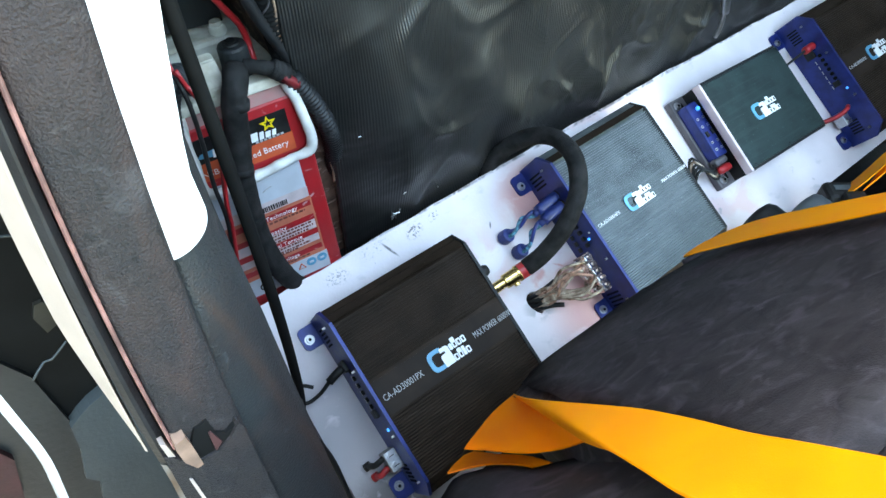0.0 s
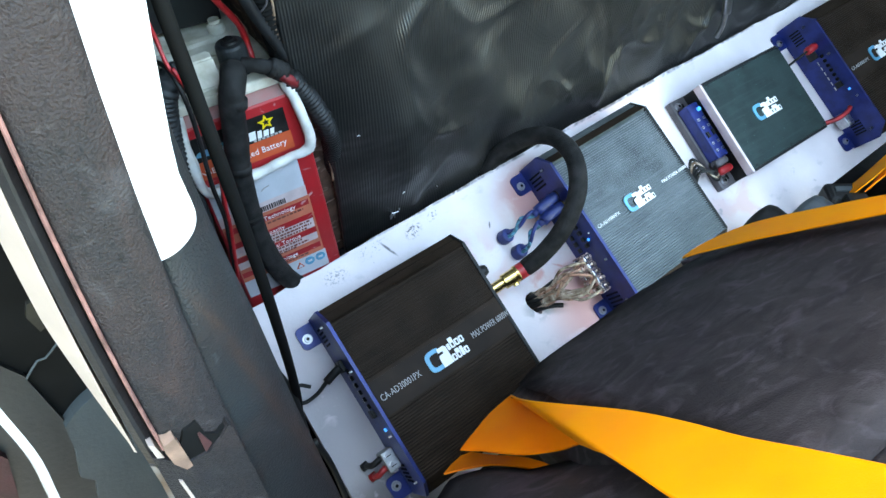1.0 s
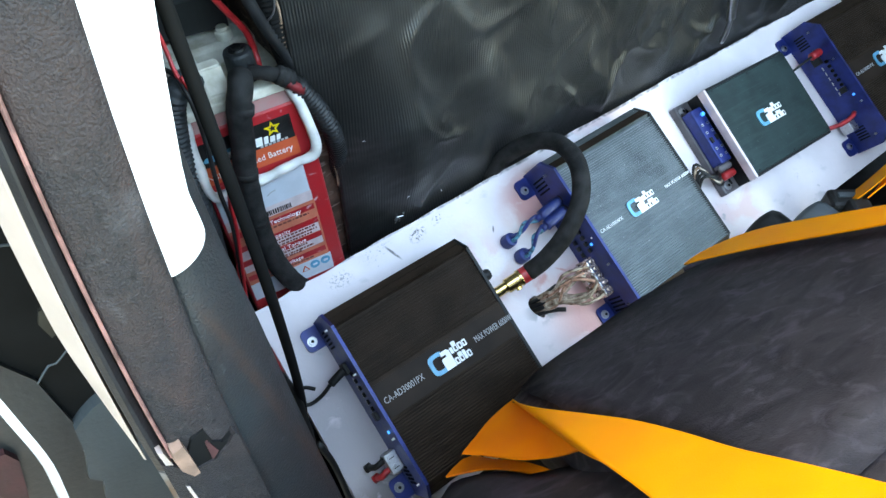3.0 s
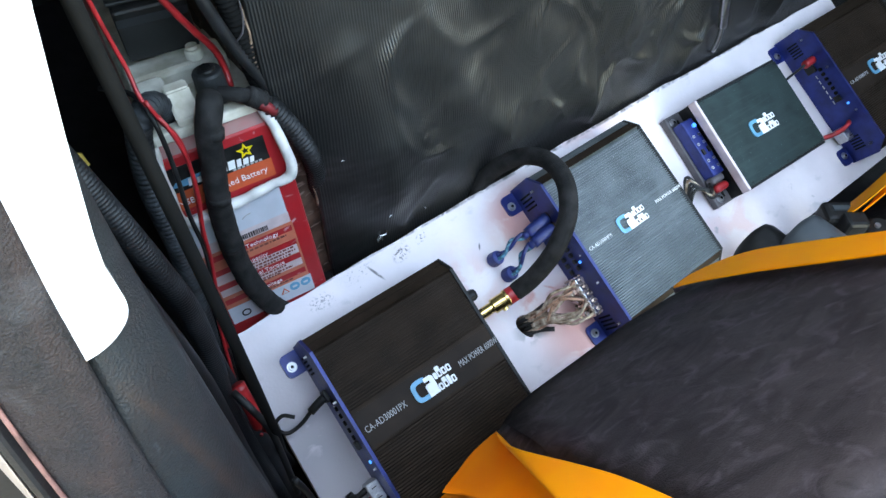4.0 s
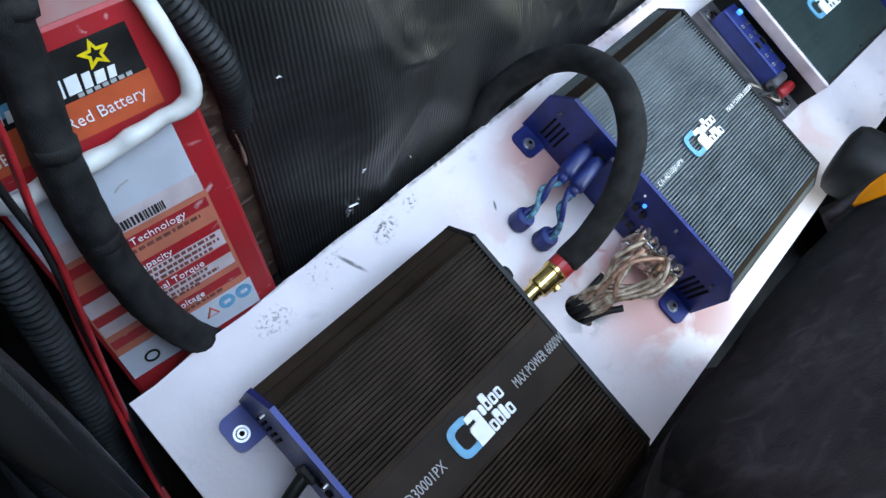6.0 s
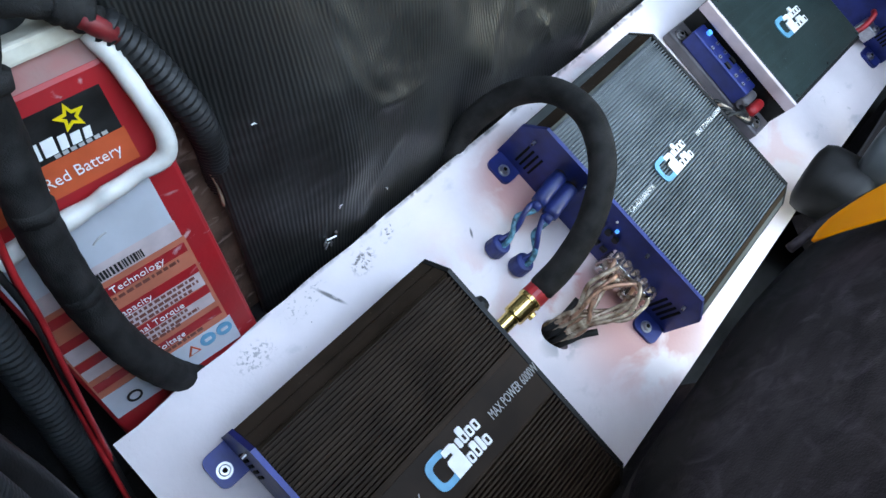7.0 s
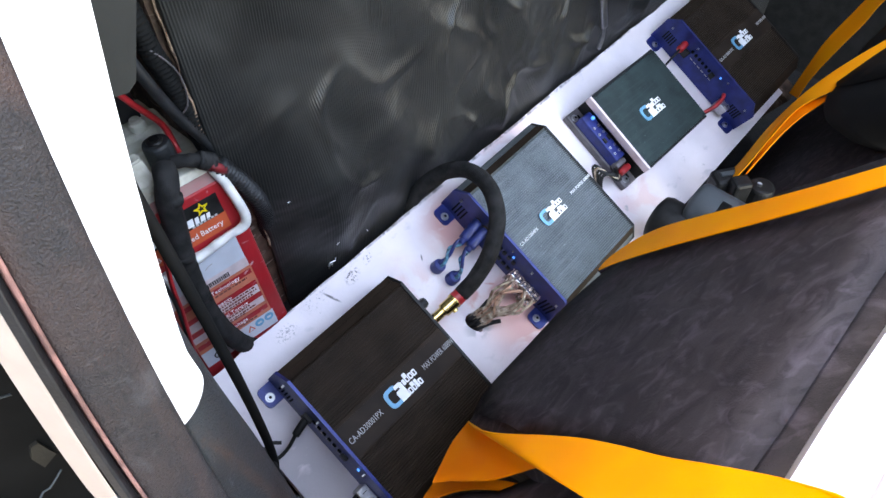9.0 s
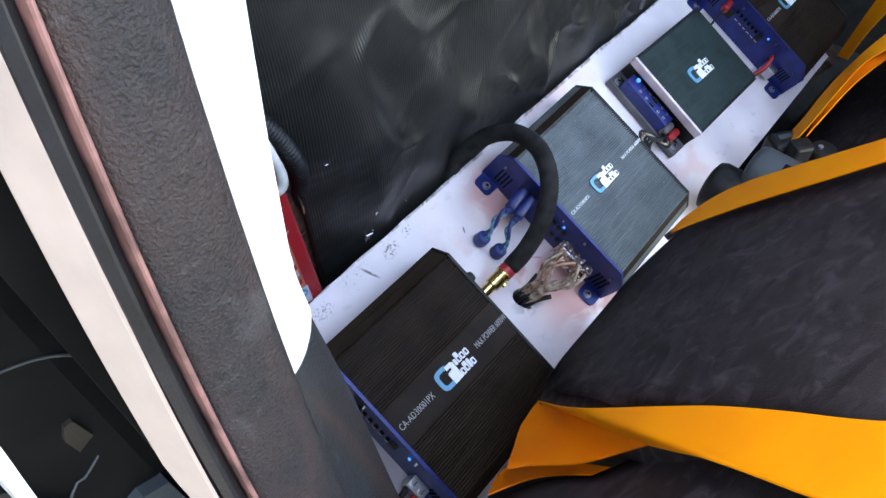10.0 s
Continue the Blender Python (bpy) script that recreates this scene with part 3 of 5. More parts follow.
def foot_outline(xa, face, yc, reach=0.020, half=0.013, r=0.006):
    """A tongue with two rounded corners, reaching out of the end plate at xa."""
    tip = xa + face * (reach - r)
    arc = [(tip + face * r * math.sin(a), yc + half - r + r * math.cos(a)) for a in (radians(d) for d in range(0, 91, 18))]
    arc += [(x, 2 * yc - y) for x, y in reversed(arc)]
    return [(xa - face * 0.001, yc + half), *arc, (xa - face * 0.001, yc - half)]


def amplifier(name, m, label, length, w, h, fin, band_mat, band, front, back_text, model, text_mat, text_size, sh, mark_x, mark, spans, pitch):
    """Ribbed body along x between two blue end plates with screwed feet; local origin at the middle of the near end plate's foot."""
    t = thing(name, m, label, "amplifier", "amplifiers on the board")
    ch = 0.0165
    part("body", prism(extrusion_profile(w, h, 0, ch, sh, pitch, pitch * 1.3, band), 0, 0.004, length - 0.004), fin, t, "ribbed heat-sink body")
    # Black laid over the shoulders of a grey top: shade and sheen as colour.
    if fin is M_GREYFIN:
        for s in (-1, 1):
            q = [(w + 0.0006, sh - 0.002), (w - ch + 0.0006, h + 0.0006), (w - ch - 0.0004, h - 0.004), (w - 0.001, sh - 0.006)]
            part("shoulder", prism([(s * a, z) for a, z in q], 0, 0.005, length - 0.0045), M_FIN, t, "chamfered shoulder, overlaid black for its shade")
    if band_mat:
        part("band", box(0.0045, length - 0.0045, -band + 0.0006, band - 0.0006, h - 0.001, h + 0.0005), band_mat, t, "smooth dark band with printed writing")
    zt = h + 0.0007
    for xa, face in ((0.0, -1), (length, 1)):
        x0, x1 = (xa, xa + 0.0035) if face < 0 else (xa - 0.0035, xa)
        g = 0.0012 if face < 0 else 0.0002
        pl = part("end_plate", prism(plate_outline(w + g, h + g, ch, sh), 0, x0, x1), M_BLUE if face < 0 else M_BLACK, t, "blue metal end plate" if face < 0 else "black metal end plate")
        for s in (-1, 1):
            yc = s * (w - 0.014)
            f0, f1 = (xa - 0.020, xa + 0.001) if face < 0 else (xa - 0.001, xa + 0.020)
            part("foot", prism(foot_outline(xa, face, yc), 2, 0.0004, 0.0034), M_BLUE if face < 0 else M_BLACK, pl)
            screw(t, pose((f0 + f1) / 2 + 0.002 * face, yc - 0.002 * s, 0.0034), 0.0042)
    for s in (-1, 1):
        for d in (0.35, 0.85):
            screw(t, pose(-0.0002, s * w * d, h * (0.86 if d < 0.5 else 0.70), 0, -90), 0.0016, False, M_STEEL)
    emblem(t, mark_x + 0.64 * mark, 0.001, zt, mark)
    part("model_writing", lettering(model, text_size, pose(0.0075, -0.001, zt), width=spans[0]), text_mat, t)
    part("power_writing", lettering(back_text, text_size, pose(length - 0.0015 - spans[1], 0.001, zt), width=spans[1]), text_mat, t)
    front(t, w, h)
    return t


def front_mono(t, w, h):
    """Controls on the near end plate of a mono amplifier."""
    x = -0.0005
    for yc in (0.77 * w, -0.76 * w):
        vents(t, x, [yc + 0.0046 * (i - 2) for i in range(5)], 0.26 * h, 0.54 * h)
    for i in range(6):
        part("knob", rod(0.0026, 0.0022, pose(x, 0.0390 - 0.0082 * i, 0.68 * h, 0, -90), 12), M_VOID, t)
    part("remote_socket", box(-0.0045, 0.0, 0.0400, 0.0530, 0.36 * h, 0.60 * h, 0.001), M_BLACK, t)
    part("level_socket", box(-0.004, 0.0, -0.0150, -0.0060, 0.56 * h, 0.72 * h, 0.0008), M_BLACK, t)
    part("indicator_lamp", rod(0.0017, 0.0018, pose(x, -0.0232 if h < 0.07 else -0.0296, 0.79 * h, 0, -90), 12), M_LED, t, "lit blue indicator lamp")
    tb = part("terminal_block", box(-0.014, 0.0, -0.0720, -0.0500, 0.14 * h, 0.42 * h, 0.001), M_STEEL, t, "nickel screw terminals")
    for i in range(2):
        part("terminal_screw", rod(0.0040, 0.003, pose(-0.0075, -0.0665 + 0.0110 * i, 0.42 * h), 14), M_STEEL, tb)
        part("screw_slot", box(-0.0105, -0.0045, -0.0669 + 0.0110 * i, -0.0661 + 0.0110 * i, 0.42 * h + 0.0026, 0.42 * h + 0.0033), M_VOID, tb)
    for i in range(6):
        part("printed_line", box(-0.0008, 0.0, 0.0290 - 0.0090 * i, 0.0345 - 0.0090 * i, 0.475 * h, 0.492 * h), M_GREYTXT, t)


def front_multi(t, w, h):
    """Controls and speaker terminals on the near end plate of a four-channel amplifier."""
    x = -0.0005
    for yc in (0.0840, -0.0870):
        vents(t, x, [yc + 0.0052 * (i - 1.5) for i in range(4)], 0.012, 0.037)
    for i in range(5):
        part("knob", rod(0.0030, 0.003, pose(x, 0.0210 - 0.0085 * i, 0.040, 0, -90), 12), M_BLACK, t)
    for i in range(4):
        part("switch", box(-0.003, 0.0, 0.0090 - 0.0090 * i, 0.0150 - 0.0090 * i, 0.017, 0.022, 0.0005), M_BLACK, t)
    for y in (0.0578, 0.0445):
        ring = part("signal_socket", rod(0.0060, 0.0040, pose(x, y, 0.042, 0, -90), 16), M_BRASS, t)
        part("socket_pin", rod(0.0035, 0.0075, pose(x, y, 0.042, 0, -90), 12), M_NAVY, ring)
    part("indicator_lamp", rod(0.0017, 0.0018, pose(x, -0.0076, 0.0485, 0, -90), 12), M_LED, t, "lit blue indicator lamp")
    part("indicator_lamp", rod(0.0010, 0.0012, pose(x, -0.0010, 0.0560, 0, -90), 10), M_WHITE, t, "small pale lamp lens")
    tb = part("terminal_block", box(-0.013, 0.0, -0.0720, -0.0200, 0.010, 0.032, 0.001), M_COPPERY, t, "coppery screw terminals")
    for i in range(5):
        clamp = part("terminal", box(-0.0125, -0.0005, -0.0685 + 0.0098 * i, -0.0610 + 0.0098 * i, 0.0310, 0.0345, 0.0012), M_CHROME, tb)
        part("terminal_screw", rod(0.0026, 0.0030, pose(-0.0050, -0.0648 + 0.0098 * i, 0.0342), 12), M_COPPERY, clamp)
        low = part("terminal", box(-0.0185, -0.0125, -0.0685 + 0.0098 * i, -0.0610 + 0.0098 * i, 0.0120, 0.0225, 0.0012), M_CHROME, tb)
        part("terminal_screw", rod(0.0024, 0.0024, pose(-0.0155, -0.0648 + 0.0098 * i, 0.0222), 12), M_COPPERY, low)


amplifier("amplifier", BOARD @ pose(0.0146, -0.0866, 0, 0, 0, 1.0), "black ribbed amplifier with blue end plates and dark printed band", 0.1735, 0.106, 0.0715, M_FIN, M_BAND, 0.0190, front_mono, "MAX POWER 6000W", "CA-AD30001PX", M_GREYTXT, 0.0098, 0.052, 0.0655, 0.0170, (0.0475, 0.0490), 0.0030)
amplifier("amplifier", BOARD @ pose(0.3382, -0.0551, 0, 0, 0, 2.0), "grey ribbed amplifier with blue end plates and speaker terminals", 0.1690, 0.1078, 0.0655, M_GREYFIN, None, 0.0, front_multi, "MAX POWER 6000W", "CA-AD10004PX", M_WHITE, 0.0064, 0.047, 0.0575, 0.0160, (0.0370, 0.0450), 0.0029)
amplifier("amplifier", BOARD @ pose(0.8624, -0.0535, 0, 0, 0, 1.0), "black ribbed amplifier with lit lamp on its blue end plate", 0.1740, 0.1060, 0.0620, M_FIN, M_BAND, 0.0190, front_mono, "MAX POWER 6000W", "CA-AD30001PX", M_GREYTXT, 0.0075, 0.045, 0.0590, 0.0175, (0.0440, 0.0330), 0.0030)


def flat_amplifier():
    t = thing("amplifier", BOARD @ pose(0.5890, -0.0335, 0, 0, 0, -0.9), "small flat amplifier with brushed dark teal top plate", "amplifier", "amplifiers on the board")
    part("base", box(0, 0.191, -0.0705, 0.0705, 0.0005, 0.0130, 0.002), M_GREYBASE, t, "dark grey base plate")
    part("body", box(0.027, 0.1905, -0.0695, 0.0695, 0.0125, 0.0500, 0.001), M_BLACK, t)
    part("top_plate", box(0.0265, 0.1890, -0.0655, 0.0655, 0.047, 0.0530, 0.0012), M_BRUSHED, t, "brushed dark teal metal top plate")
    part("edge_strip", box(0.0222, 0.0266, -0.0690, 0.0690, 0.039, 0.0528, 0.0012), M_BEVEL, t, "pale polished bevel of the top plate")
    pn = part("control_panel", box(0.0030, 0.0240, -0.0300, 0.0540, 0.0125, 0.0330, 0.002), M_BLUE, t, "blue control panel")
    for y in (0.0300, 0.0180, -0.0070, -0.0180):
        for x in (0.0085, 0.0190):
            adj = part("adjuster", rod(0.0021, 0.0012, pose(x, y - 0.0010, 0.0330), 14), M_STEEL, pn)
            part("adjuster_slot", box(x - 0.0015, x + 0.0015, y - 0.0014, y - 0.0006, 0.0340, 0.0344), M_VOID, adj)
    for x, y in ((0.0195, 0.0060), (0.0090, 0.0050)):
        part("switch", box(x - 0.0020, x + 0.0020, y - 0.0040, y + 0.0040, 0.0330, 0.0350), M_BLACK, pn)
    part("indicator_lamp", rod(0.0028, 0.003, pose(0.0185, 0.0425, 0.0330), 14), M_LED, pn, "lit blue indicator lamp")
    for s in (-1, 1):
        screw(t, pose(0.0100, s * 0.0600, 0.0130), 0.0045)
        part("slot", box(0.0165, 0.0200, s * 0.0570 - 0.004, s * 0.0570 + 0.004, 0.0128, 0.0134), M_VOID, t)
    for y, c, label in ((-0.0345, M_GREYBASE, "dark grey plug"), (-0.0465, M_RED, "red plug")):
        part("fuse_plug", box(-0.001, 0.0235, y - 0.0056, y + 0.0056, 0.0150, 0.0300, 0.0050, 3), c, t, label)
    emblem(t, 0.0906, -0.0030, 0.0532, 0.0178)
    for i in range(5):
        part("printed_line", box(0.030 + 0.009 * i, 0.036 + 0.009 * i, -0.0700, -0.0690, 0.030, 0.034), M_GREYTXT, t)
    for x in (0.034, 0.108, 0.184):
        for s in (-1, 1):
            part("rim_screw", rod(0.0013, 0.0006, pose(x, s * 0.0620, 0.0529), 10), M_BLACK, t)
    for i in range(5):
        part("power_lead", tube([(0.002, -0.0350 - 0.0035 * i, 0.020), (-0.014, -0.0400 - 0.0030 * i, 0.030 - 0.001 * i), (-0.030, -0.0330 + 0.0050 * i, 0.026), (-0.036, -0.0440 + 0.0035 * i, 0.014), (-0.034, -0.0560 + 0.002 * i, 0.004)], 0.0022, 0.004, 8), M_WIREGREY if i == 3 else M_BLACK, t, smooth=True)


flat_amplifier()


# ---- leads on the board ----
def power_connector():
    a, b = Vector((0.2074, -0.0541, 0.0301)), Vector((0.2506, -0.0524, 0.0436))
    d = (b - a).normalized()
    m = Matrix.Translation(a) @ d.to_track_quat("Z", "Y").to_matrix().to_4x4()
    t = thing("power_cable", BOARD, "thick black braided power cable with a brass connector", "cable")
    blk = part("terminal_block", box(0.1885, 0.1985, -0.070, -0.036, 0.016, 0.046, 0.002), M_CLEARPLASTIC, t, "scuffed clear plastic terminal block")
    for i in range(3):
        part("terminal_screw", rod(0.0028, 0.003, pose(0.1940, -0.064 + 0.011 * i, 0.0455), 12), M_STEEL, blk)
    part("terminal_cover", box(0.1895, 0.2110, -0.0370, -0.0235, 0.010, 0.040, 0.005), M_BLACK, t)
    part("neck", rod(0.0064, 0.022, m @ pose(0, 0, -0.008), 20, bevel=0.0006), M_BRASS, t, "narrow brass neck")
    part("connector", rod(0.0088, 0.021, m @ pose(0, 0, 0.012), 24, bevel=0.0014), M_BRASS, t, "brass connector with set screw")
    part("set_screw", rod(0.0036, 0.003, m @ pose(-0.0082, 0, 0.024, 0, -90), 14), M_BRASS, t)
    part("collar", rod(0.0100, 0.004, m @ pose(0, 0, 0.029), 24, bevel=0.0008), M_BRASS, t)
    part("sleeve", rod(0.0098, 0.014, m @ pose(0, 0, 0.032), 20), M_RED, t, "red sleeve")
    part("braid", tube([a + d * 0.044, (0.2676, -0.0485, 0.0626), (0.2924, -0.0352, 0.0889), (0.3209, -0.0098, 0.1048), (0.3388, 0.0243, 0.1076), (0.3453, 0.0565, 0.0894), (0.3373, 0.0769, 0.0607), (0.3182, 0.0842, 0.0267), (0.3002, 0.0796, -0.015), (0.287, 0.0743, -0.062)], 0.0105, 0.005, 16, wob=0.03), M_TAPE, t, "black cloth braid", smooth=True)


power_connector()


def signal_lead(y0, end):
    t = thing("signal_lead", BOARD, "twisted blue signal lead with navy boots", "cable", "signal leads")
    part("plug", tube([(0.334, y0, 0.043), (0.318, y0 - 0.002, 0.041), (0.304, y0 - 0.005, 0.037)], 0.0068, 0.004, 14), M_NAVY, t, smooth=True)
    part("plug_tail", tube([(0.306, y0 - 0.0045, 0.038), (0.298, y0 - 0.006, 0.035)], 0.0046, 0.003, 12), M_NAVY, t, smooth=True)
    line = spline([(0.300, y0 - 0.005, 0.036), (0.288, (y0 + end[1]) / 2 + 0.002, 0.031), (end[0] + 0.011, end[1] + 0.001, 0.019), (end[0] + 0.001, end[1], 0.013)], 0.002)
    for ph in (0, math.pi):
        pts = [q + 0.0026 * Vector((0.3 * math.cos(i * 0.33 + ph), math.cos(i * 0.33 + ph), math.sin(i * 0.33 + ph))) for i, q in enumerate(line)]
        part("strand", tube(pts[::2] + [pts[-1]], 0.0024, 0.003, 8), M_BLUEWIRE if ph else M_NAVY, t, smooth=True)
    part("boot", rod(0.0092, 0.014, pose(end[0], end[1], 0.0005, 0, 12), 18, 0.0085, 0.0018), M_NAVY, t, "navy boot over a hole in the board")


signal_lead(0.0020, (0.2650, -0.0085))
signal_lead(-0.0112, (0.2705, -0.0325))


def speaker_wires():
    t = thing("speaker_wires", BOARD, "tangle of clear speaker wires rising from a hole in the board", "wire bundle")
    rnd = random.Random(4)
    ends = list(range(12))
    rnd.shuffle(ends)
    for i, e in enumerate(ends):
        f, low = i / 11, e % 2
        y1 = -0.0260 - 0.0560 - 0.0040 * e + 0.0040
        hx, hy = 0.2565 + rnd.uniform(-0.005, 0.004), -0.0860 - 0.018 * f + rnd.uniform(-0.002, 0.002)
        lift, bow = rnd.uniform(0.012, 0.042), rnd.uniform(-0.016, 0.016)
        pts = [(hx, hy, -0.04), (hx + 0.003, hy, 0.003), (0.270 + rnd.uniform(-0.003, 0.003), hy - 0.001, 0.014 + 0.35 * lift),
               (0.287 + rnd.uniform(-0.004, 0.004), 0.55 * hy + 0.45 * y1 + bow, 0.018 + 0.75 * lift), (0.305 + rnd.uniform(-0.004, 0.004), 0.2 * hy + 0.8 * y1 + 0.6 * bow, 0.020 + lift),
               (0.318 - 0.006 * low, y1 + 0.2 * bow, 0.044 - 0.014 * low), (0.326 - 0.007 * low, y1, 0.031 - 0.011 * low)]
        part("wire", tube(pts, 0.0018, 0.003, 8), (M_WIREGREY, M_WIREGREY, M_COPPER)[i % 3], t, smooth=True)
    for i in range(4):
        part("sheath", tube([(0.254, -0.0860 - 0.0055 * i, -0.05), (0.256, -0.087 - 0.0055 * i, 0.002), (0.268, -0.0865 - 0.007 * i, 0.012), (0.284 - 0.002 * i, -0.0840 - 0.010 * i, 0.020)], 0.0030, 0.004, 8), M_BLACK, t, "black sheath", smooth=True)


speaker_wires()


def remote_lead():
    t = thing("remote_lead", BOARD, "thin black lead looping into a plug on the amplifier", "cable")
    part("plug", tube([(0.0151, -0.0393, 0.034), (0.0023, -0.0425, 0.0312), (-0.0073, -0.0458, 0.0272)], 0.0045, 0.003, 12), M_BLACK, t, smooth=True)
    part("lead", tube([(-0.0054, -0.0447, 0.0285), (-0.0208, -0.0515, 0.0193), (-0.0366, -0.0519, 0.0152), (-0.0438, -0.0397, 0.0177), (-0.0331, -0.0343, 0.0231), (-0.0232, -0.0419, 0.0258)], 0.0021, 0.003, 8), M_BLACK, t, smooth=True)


remote_lead()


def red_black_pair():
    t = thing("supply_lead", BOARD, "short red and black leads on the amplifier terminals", "cable")
    for y, ex, ey, c in ((-0.1415, -0.0132, -0.1411, M_BLACK), (-0.1525, -0.0110, -0.1547, M_RED)):
        part("wire", tube([(0.004, y, 0.020), (-0.004, y - 0.001, 0.021), ((ex + 0.001) / 2 - 0.003, (y + ey) / 2 - 0.002, 0.017), (ex, ey, 0.004)], 0.0033, 0.003, 10), c, t, smooth=True)
        part("lead_end", tube([(ex + 0.003, ey, 0.006), (ex - 0.003, ey - 0.001, 0.003)], 0.0045, 0.003, 10), c, t, smooth=True)


red_black_pair()


def far_leads():
    t = thing("signal_lead", BOARD, "thin black lead with a red plug on the far amplifier", "cable", "signal leads")
    part("lead", tube([(0.7900, -0.0050, 0.020), (0.8100, -0.0010, 0.033), (0.8470, 0.0030, 0.0400)], 0.0018, 0.003, 8), M_BLACK, t, smooth=True)
    part("plug", tube([(0.8420, 0.0025, 0.0400), (0.8560, 0.0035, 0.0405), (0.8610, 0.0035, 0.0405)], 0.0058, 0.003, 14), M_RED, t, "red plug", smooth=True)
    p = thing("supply_lead", BOARD, "short red supply lead between two amplifiers", "cable")
    part("wire", tube([(0.8560, -0.1010, 0.0380), (0.8460, -0.1040, 0.0400), (0.8300, -0.1060, 0.0330), (0.8080, -0.1020, 0.0240), (0.7850, -0.0980, 0.0200)], 0.0034, 0.003, 8), M_RED, p, smooth=True)
    part("sleeve", tube([(0.8060, -0.1015, 0.0235), (0.7850, -0.0980, 0.0200)], 0.0042, 0.003, 8), M_BLACK, p, smooth=True)


far_leads()


# ---- the covered box and what stands beside it ----
def covered_box():
    t = thing("speaker_box", UP, "large box covered in slack black ribbed vinyl", "speaker box")
    y0, bm = 0.079, bmesh.new()
    nx, nz = 400, 200
    x0, x1, z0, z1 = 0.1045, 1.42, -0.03, 0.62

    def slack(z):
        """How far the cover's torn edge swings out above the battery's foot."""
        w = max(0.0, min(1.0, (z - 0.15) / 0.14))
        return w * w * (3 - 2 * w)

    crease_rnd = random.Random(15)
    ridges = []
    for k in range(32):
        cx, cz = crease_rnd.uniform(0.17, 0.80), crease_rnd.uniform(0.05, 0.27)
        ang = radians(crease_rnd.choice((58, 70, 84, 112, 128, 150)) + crease_rnd.uniform(-10, 10))
        ridges.append((cx, cz, math.cos(ang), math.sin(ang), crease_rnd.uniform(0.022, 0.060), crease_rnd.uniform(0.0045, 0.0100), crease_rnd.uniform(0.0020, 0.0050)))

    def cover_y(x, z):
        """Slack folds of the cover: broad, slanting, and gathers above its foot."""
        f = noise.noise(Vector((x * 5, z * 4.2, 1))) * 0.015 + noise.noise(Vector((x * 17 + z * 9, z * 8, 7))) * 0.010 * min(1, 6 * (x - x0) + 0.15)
        f += 0.004 * math.sin(x * 62 + 3 * noise.noise(Vector((x * 6, z * 6, 3)))) * max(0, 1 - abs(z - 0.10) / 0.12)
        f *= 0.25 + 0.75 * max(0, min(1, (z - 0.015) / 0.07))
        crease = max(0.0, 1 - 5.0 * abs(noise.noise(Vector((x * 13 + z * 4, z * 4.5 - x * 3, 12)))))
        f -= 0.0055 * crease ** 2 * max(0, min(1, (z - 0.02) / 0.05)) * max(0, min(1, (x - 0.25) / 0.15)) * (0.4 + 0.6 * abs(noise.noise(Vector((x * 4, z * 5, 21)))) * 2)
        for cx, cz, c, s, half, wide, high in ridges:
            u = (x - cx) * c + (z - cz) * s
            v = (z - cz) * c - (x - cx) * s + 9.0 * u * u
            if abs(u) < half * 1.6 and abs(v) < wide * 3:
                f -= high * math.exp(-(u / half) ** 4 - (v / wide) ** 2)
        f -= 0.020 * math.exp(-(((x - 0.18) / 0.09) ** 2) - ((z - 0.13) / 0.11) ** 2)
        turn = max(0.0, 1 - (x - x0) / 0.10)
        return y0 + f * max(0.08, min(1, (x - x0) / 0.07)) + 0.016 * turn * turn

    grid = []
    for i in range(nx + 1):
        col = []
        for j in range(nz + 1):
            x, z = x0 + (x1 - x0) * i / nx, z0 + (z1 - z0) * j / nz
            f = cover_y(x, z) - y0
            xx = x - 0.0285 * slack(z) * max(0, 1 - i / 44)
            col.append(bm.verts.new((xx, y0 + f, z)))
        grid.append(col)
    for a, b in zip(grid, grid[1:]):
        for j in range(nz):
            bm.faces.new((a[j], b[j], b[j + 1], a[j + 1]))
    r = bmesh.ops.extrude_face_region(bm, geom=bm.faces[:])
    bmesh.ops.translate(bm, vec=(0, 0.006, 0), verts=[v for v in r["geom"] if isinstance(v, bmesh.types.BMVert)])
    part("cover", bm, M_VINYL, t, "slack black ribbed vinyl cover", smooth=True)
    part("carcass", prism([(0.087, -0.03), (1.42, -0.03), (1.42, 0.61), (0.072, 0.61), (0.072, 0.29), (0.082, 0.20), (0.089, 0.10)], 1, 0.110, 0.60), M_PLY, t, "bare brown wooden carcass edge")
    rnd = random.Random(7)
    fray = []
    for k in range(46):
        z = 0.10 + 0.40 * k / 45
        fray.append((x0 - 0.0285 * slack(z) - 0.0012 + rnd.uniform(-0.0012, 0.0008), y0 + 0.003 + rnd.uniform(-0.0015, 0.0010) + 0.016, z))
    part("frayed_backing", tube(fray, 0.0011, 0.003, 6, wob=0.9), M_BACKING, t, "torn pale brown backing along the cover's edge", smooth=True)
    for x, z, a in ((0.131, 0.162, 20), (0.221, 0.044, 70), (0.170, 0.070, -30)):
        part("tear", prism([(-0.0020, -0.0004), (0.0, 0.0002), (0.0022, -0.0002), (0.0003, 0.0009)], 1, -0.0006, 0.0006), M_WHITE, t, "small pale tear").matrix_parent_inverse = pose(x, cover_y(x, z) - 0.001, z, 0, a, 0)
    st = bmesh.new()
